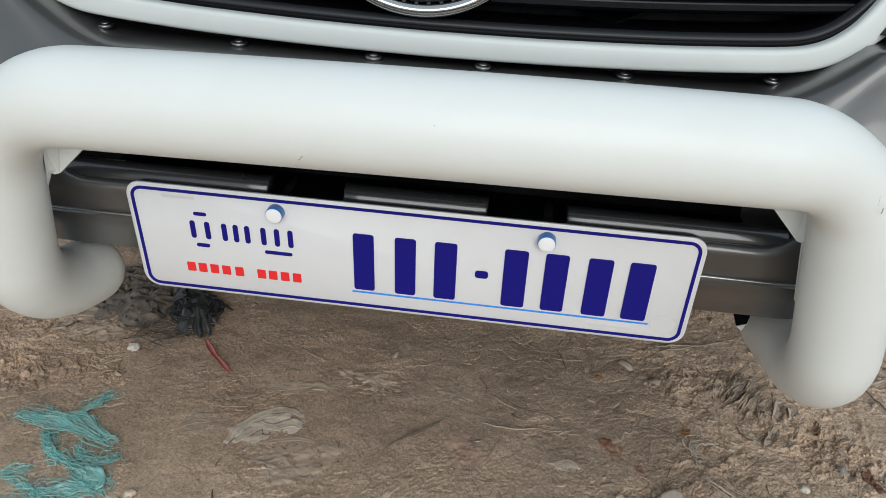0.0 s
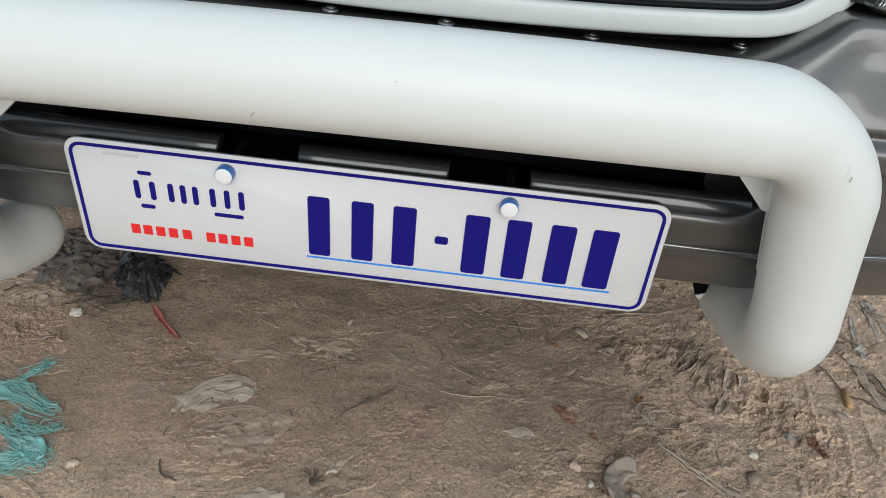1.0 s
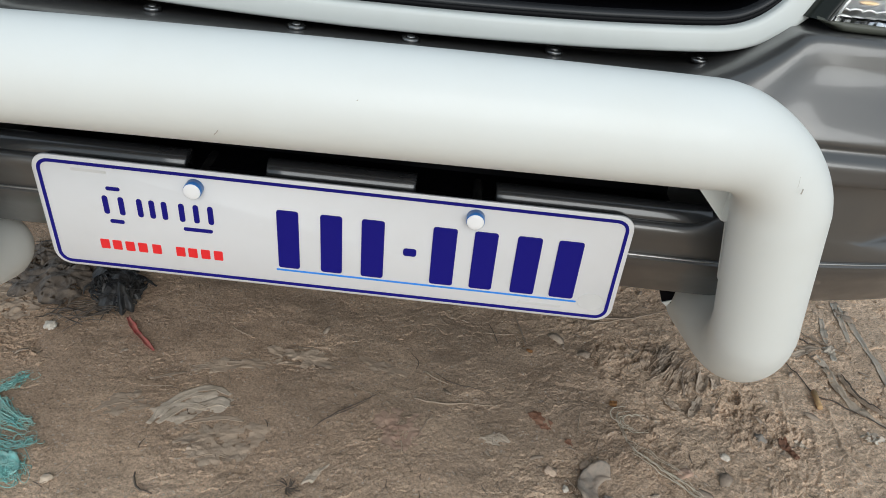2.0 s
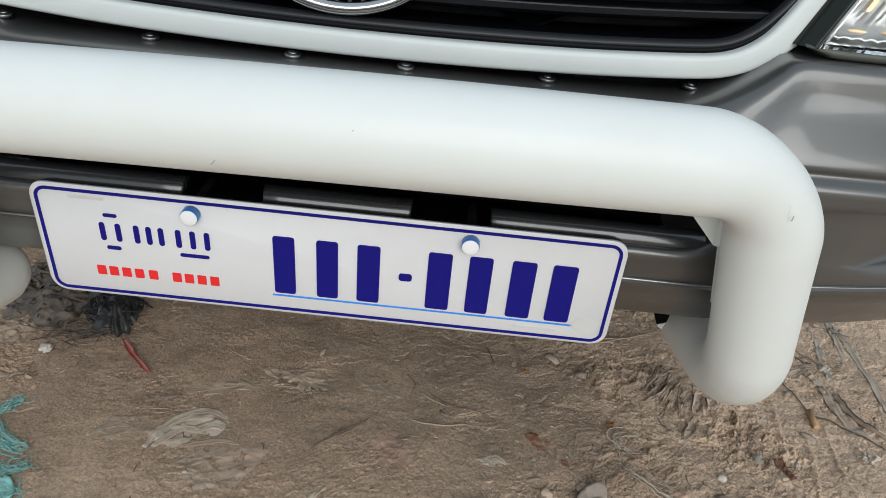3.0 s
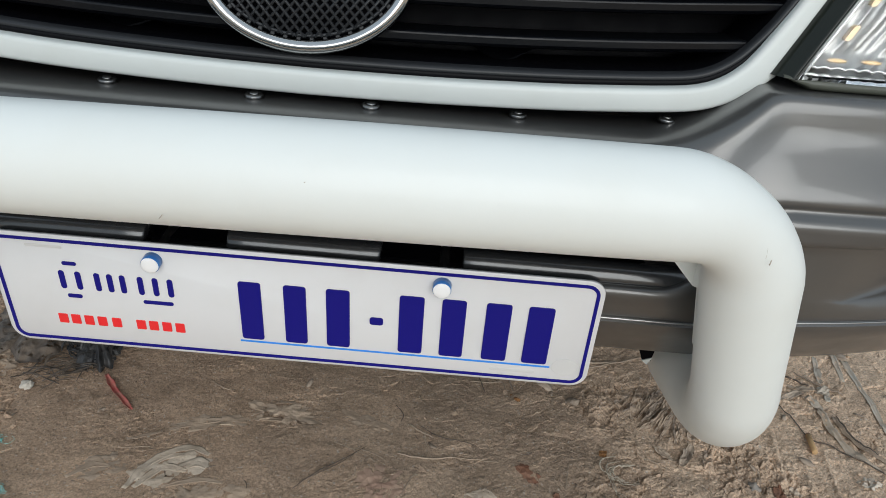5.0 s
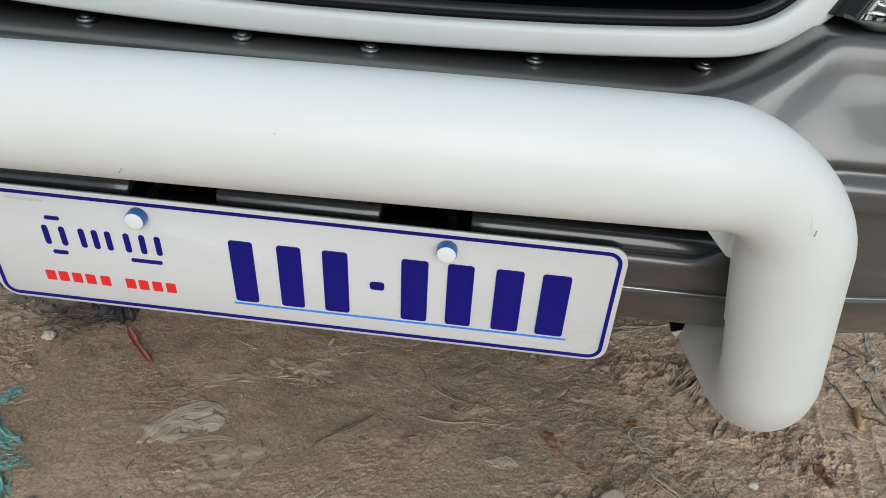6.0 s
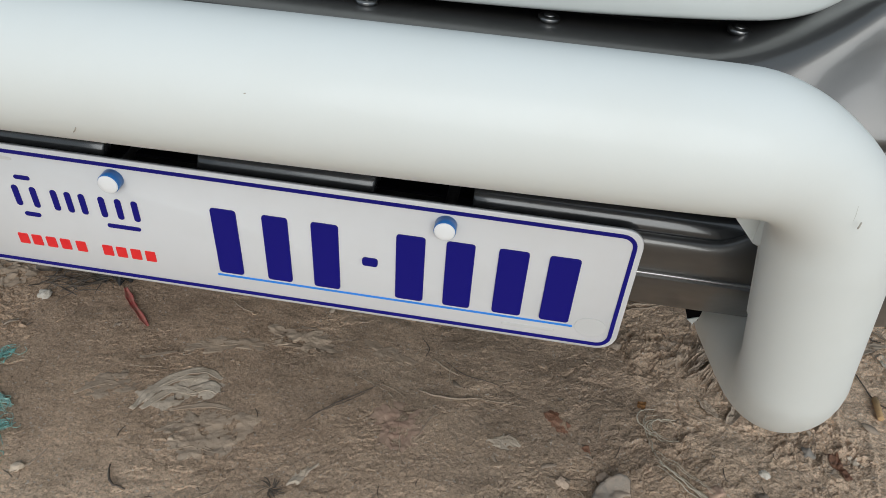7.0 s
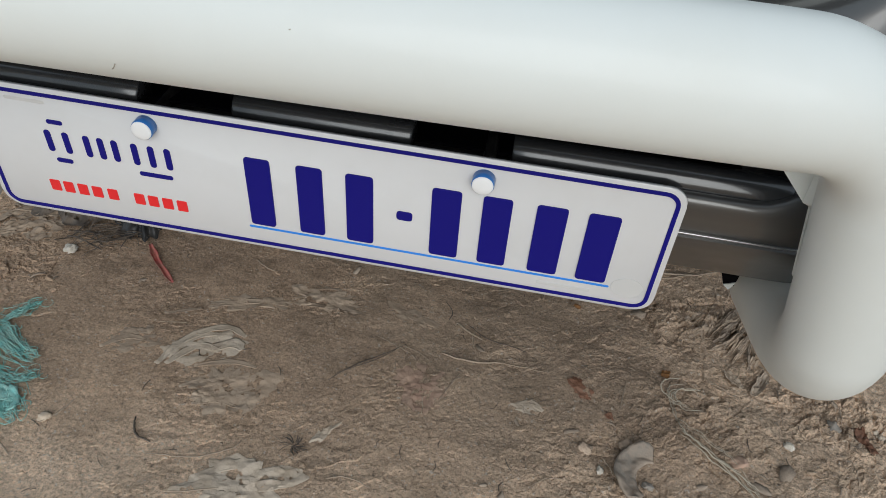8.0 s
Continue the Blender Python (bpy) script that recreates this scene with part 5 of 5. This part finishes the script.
for x, y, r, seed, flat, mat, label in (
    (-0.486, 0.414, 0.0085, 3, 0.7, pebble_white, "small white stone on the earth"),
    (0.504, 0.284, 0.0065, 7, 0.7, pebble_white, "small white stone on the earth"),
    (0.570, 0.335, 0.0095, 11, 0.65, pebble_grey, "small grey stone on the earth"),
    (0.275, 0.192, 0.0045, 13, 0.7, pebble_white, "tiny pale stone on the earth"),
    (-0.605, 0.319, 0.0070, 17, 0.6, brick_pink, "small orange brick chip"),
    (0.437, 0.242, 0.0100, 19, 0.35, brick_pink, "small orange brick chip"),
    (-0.345, 0.120, 0.0065, 23, 0.6, film_pale, "small pale stone on the earth"),
    (0.306, 0.236, 0.0085, 29, 0.5, clod_earth, "flat grey-brown clod of earth"),
    (0.258, 0.219, 0.0070, 31, 0.5, clod_earth, "flat grey-brown clod of earth"),
    (0.328, 0.181, 0.0055, 37, 0.7, pebble_grey, "small grey stone on the earth"),
):
    finished("stone", lump(x, y, r, seed, flat, detail=3), mat, label, "stone", "stones")
finished("brick_fragment", scrap(0.055, 0.262, 0.070, 0.075, 20, 31.7, 0.0014, 50, -0.0006, 0.5, torn=0.26, creased=True), brick_pink, "worn pink brick fragment sunk in the earth", "brick")

# twigs, stems and straw
for pts, r, mat, label in (
    ([(-0.058, 0.250), (-0.028, 0.283), (0.024, 0.336)], 0.0008, twig_dark, "thin dark twig on the earth"),
    ([(-0.050, 0.262), (-0.020, 0.285), (0.012, 0.322)], 0.0006, twig_dark, "thin dark twig on the earth"),
    ([(-0.250, 0.143), (-0.244, 0.128), (-0.233, 0.117), (-0.219, 0.114)], 0.0014, twig_dark, "short curved dark twig"),
    ([(0.679, 0.548), (0.696, 0.466), (0.725, 0.440), (0.768, 0.394), (0.81, 0.36)], 0.0013, twig_dark, "long dark root across the earth"),
    ([(0.182, 0.560), (0.190, 0.530), (0.196, 0.500)], 0.0009, twig_dark, "short dark twig on the earth"),
    ([(0.060, 0.440), (0.072, 0.420), (0.070, 0.400)], 0.0008, twig_dark, "short dark twig on the earth"),
    ([(0.350, 0.600), (0.390, 0.610), (0.430, 0.622)], 0.0020, straw_dry, "dry pale stem on the earth"),
    ([(0.352, 0.582), (0.414, 0.614), (0.495, 0.658)], 0.0014, straw_dry, "dry pale stem on the earth"),
    ([(0.071, 0.330), (0.106, 0.323), (0.153, 0.334)], 0.0016, straw_dry, "dry pale stem on the earth"),
    ([(0.084, 0.397), (0.097, 0.384), (0.119, 0.371)], 0.0018, straw_dry, "dry pale stem on the earth"),
    ([(0.172, 0.529), (0.200, 0.530), (0.223, 0.535), (0.229, 0.510)], 0.0012, straw_dry, "dry pale stem on the earth"),
    ([(0.229, 0.584), (0.236, 0.540), (0.242, 0.506)], 0.0014, fibre_grey, "dry pale stem on the earth"),
    ([(-0.640, 0.470), (-0.600, 0.485), (-0.560, 0.480)], 0.0016, straw_dry, "dry pale stem on the earth"),
    ([(-0.215, 0.098), (-0.165, 0.104), (-0.130, 0.128), (-0.125, 0.140)], 0.0008, straw_dry, "thin pale curved string"),
    ([(-0.020, 0.112), (0.000, 0.118), (0.030, 0.110)], 0.0008, straw_dry, "thin pale curved string"),
    ([(0.100, 0.395), (0.130, 0.372), (0.180, 0.362)], 0.0008, twig_dark, "thin dark twig on the earth"),
    ([(0.742, 0.640), (0.770, 0.600), (0.800, 0.575)], 0.0020, fibre_grey, "grey dry stem on the earth"),
    ([(0.700, 0.648), (0.735, 0.615), (0.752, 0.600)], 0.0016, twig_dark, "short dark twig on the earth"),
):
    finished("twig" if "twig" in label or "root" in label or "stem" in label else "straw", strand(pts, r, 0.001, 0.8, 6, None, 0.4, r * 0.35, int(pts[0][0] * 1000)), mat, label, "twig" if "twig" in label or "root" in label else "straw", "twigs and straw")

# flat grey-green strips of old plastic beside the bull bar's leg
for pts, wide, mat, label in (
    ([(0.845, 0.757), (0.834, 0.701), (0.820, 0.620)], 0.011, film_green, "flat twisted grey plastic strip"),
    ([(0.853, 0.760), (0.845, 0.661), (0.835, 0.538), (0.828, 0.470)], 0.010, film_green, "flat twisted grey plastic strip"),
    ([(0.797, 0.690), (0.784, 0.641), (0.776, 0.610)], 0.011, film_green, "flat twisted grey plastic strip"),
    ([(0.716, 0.600), (0.741, 0.593), (0.764, 0.588)], 0.012, leaf_grey, "pale curled strip of dry leaf"),
    ([(0.688, 0.556), (0.723, 0.578), (0.748, 0.588)], 0.013, leaf_grey, "pale curled strip of dry leaf"),
    ([(0.734, 0.566), (0.742, 0.550), (0.748, 0.534)], 0.015, film_green, "flat twisted grey plastic strip"),
    ([(0.756, 0.584), (0.770, 0.577), (0.766, 0.555)], 0.013, film_green, "flat twisted grey plastic strip"),
    ([(0.744, 0.540), (0.742, 0.481), (0.750, 0.426), (0.775, 0.392)], 0.014, film_pale, "broad dusty grey plastic strip"),
    ([(0.757, 0.515), (0.762, 0.471), (0.783, 0.426), (0.806, 0.398)], 0.012, film_dusty, "broad dusty grey plastic strip"),
):
    finished("plastic_strip" if "plastic" in label else "dead_leaf", ribbon(bmesh.new(), pts, wide, 0.0006, 0.30, int(pts[0][1] * 1000), 0.35, 0.2, 8), mat, label, "plastic" if "plastic" in label else "leaf", "grey plastic strips" if "plastic" in label else "dead leaves")
finished("twig", strand([(0.759, 0.512), (0.763, 0.470), (0.785, 0.424)], 0.0016, 0.004, 0.8, 6, None, 0.6, 0.0006, 5), twig_dark, "short dark twig on the earth", "twig", "twigs and straw")
finished("plastic_scrap", scrap(0.770, 0.588, 0.022, 0.018, 20, 11.3, 0.005, 40, 0.001, 0.5, torn=0.4, fine=1.6, creased=True), film_green, "crumpled grey-green plastic scrap", "plastic", "plastic scraps")
finished("plastic_scrap", scrap(0.743, 0.359, 0.028, 0.024, 0, 15.1, 0.005, 40, 0.001, 0.5, torn=0.4, fine=1.6, creased=True), film_green, "crumpled grey-green plastic scrap", "plastic", "plastic scraps")

# a trodden clump of dry leaf blades beside the leg
tuft = thing("dry_tuft", "trodden clump of grey-brown dry leaf blades", "dry grass")
rnd = random.Random(33)
for k in range(60):
    t, across = rnd.random(), rnd.gauss(0, 1)
    x, y = 0.466 + 0.024 * across + 0.022 * (t - 0.5), 0.488 - 0.014 * across + 0.070 * (t - 0.5)
    a, ln, bend = 1.02 + rnd.gauss(0, 0.17), rnd.uniform(0.030, 0.090), rnd.gauss(0, 0.22)
    high = 0.010 * math.exp(-across**2) * rnd.uniform(0.2, 1.0)
    pts = [(x + ln * q * math.cos(a + bend * q), y + ln * q * math.sin(a + bend * q), high * (1 - 3 * q * q)) for q in (-0.5, -0.2, 0.15, 0.5)]
    part("blade", ribbon(bmesh.new(), pts, rnd.uniform(0.0022, 0.0062), 0.0008, rnd.uniform(-0.3, 0.7), 3.1 * k, 0.75, 0.08, 5), (tuft_dry, fibre_grey, tuft_dry)[k % 3], tuft, smooth=False)
# broad pale leaves that lie under the bar's leg
for k, (path, wide) in enumerate((
    ([(0.503, 0.425), (0.517, 0.455), (0.524, 0.484)], 0.017), ([(0.532, 0.478), (0.540, 0.462), (0.530, 0.440)], 0.016), ([(0.474, 0.362), (0.488, 0.385), (0.502, 0.412)], 0.015),
    ([(0.446, 0.402), (0.452, 0.385), (0.462, 0.372)], 0.015), ([(0.520, 0.500), (0.512, 0.460), (0.505, 0.438)], 0.005), ([(0.492, 0.452), (0.508, 0.440), (0.520, 0.428)], 0.007),
)):
    finished("dead_leaf", ribbon(bmesh.new(), path, wide, 0.0015, 0.45, 40 + k, 0.25, 0.1, 8), leaf_grey, "pale grey curled dead leaf", "leaf", "dead leaves", smooth=False)
# a burst of dark dry roots
roots = bmesh.new()
for k in range(34):
    a, r0, r1 = rnd.uniform(0, 6.28), rnd.uniform(0.0, 0.006), rnd.uniform(0.008, 0.020)
    strand([(-0.068 + r * math.cos(a + 0.4 * r / r1), 0.148 + 0.8 * r * math.sin(a + 0.4 * r / r1)) for r in (r0, (r0 + r1) / 2, r1)], rnd.uniform(0.0003, 0.0008), rnd.uniform(0.0, 0.003), 0.7, 4, roots)
finished("root_tuft", roots, twig_dark, "small dark tuft of dry roots", "plant debris")

# cigarette end
butt = thing("cigarette_butt", "tan cigarette end lying on the earth", "cigarette butt")
m = Matrix.Translation((0.694, 0.4425, gz(0.694, 0.4425) + 0.0046)) @ pose(0, 0, 0, 90, 0, -8)
part("filter", turned([(0.0030, -0.0205), (0.0042, -0.0203), (0.0043, 0.0), (0.0042, 0.020), (0.0034, 0.0205)], m, 16), butt_paper, butt)
part("burnt_end", turned([(0.0040, -0.0220), (0.0041, -0.0202), (0.0030, -0.0201)], m, 12), leaf_brown, butt, "brown burnt end")

# a bundle of long pale straw with a loose loop at its end
rnd = random.Random(52)
for k in range(9):
    off = lambda s: rnd.gauss(0, s)
    dx, dy = off(0.005), off(0.006)
    pts = [(0.368 + dx + off(0.003), 0.345 + off(0.006)), (0.366 + dx, 0.305 + dy), (0.373 + dx, 0.270 + dy), (0.404 + dx + off(0.002), 0.247 + dy + off(0.002)), (0.433 + off(0.003), 0.225 + dy + off(0.003)), (0.455 + off(0.004), 0.198 + off(0.006))]
    finished("straw", strand(pts[rnd.choice((0, 0, 1, 2)):rnd.choice((5, 6, 6))], rnd.uniform(0.0005, 0.0010), 0.002 + rnd.uniform(0, 0.005), 0.7, 6, None, 0.5, 0.0004, k), straw_pale, "long pale dry straw in a bundle", "straw", "straw bundle")
for k in range(6):
    cx, cy, r, a0 = 0.388 + rnd.gauss(0, 0.006), 0.325 + rnd.gauss(0, 0.006), rnd.uniform(0.014, 0.028), rnd.uniform(0, 6.28)
    pts = [(cx + r * 1.3 * math.cos(a0 + s), cy + r * 0.9 * math.sin(a0 + s)) for s in (0, 0.7, 1.4, 2.1, 2.8)]
    finished("straw", strand(pts, rnd.uniform(0.0005, 0.0010), 0.002 + rnd.uniform(0, 0.005), 0.7, 6, None, 0.5, 0.0004, k), straw_pale, "curled pale dry straw", "straw", "straw bundle")

# curved shard of old grey rubber, half buried
def shard_point(a, s):
    ang = radians(95 + 135 * a)
    r = 0.024 + 0.026 * s * (0.55 + 0.45 * math.sin(math.pi * a) ** 0.5)
    x, y = 0.338 + r * math.cos(ang), 0.187 + 1.05 * r * math.sin(ang)
    return Vector((x, y, gz(x, y) + 0.0005 + 0.010 * s ** 2 + 0.0016 * noise.noise(Vector((a * 5, s * 3, 2)))))


strap = sheet(shard_point, [k / 30 for k in range(31)], [k / 8 for k in range(9)], 0.003)
finished("rubber_shard", strap, shard_grey, "curved shard of old grey rubber half buried", "rubber")
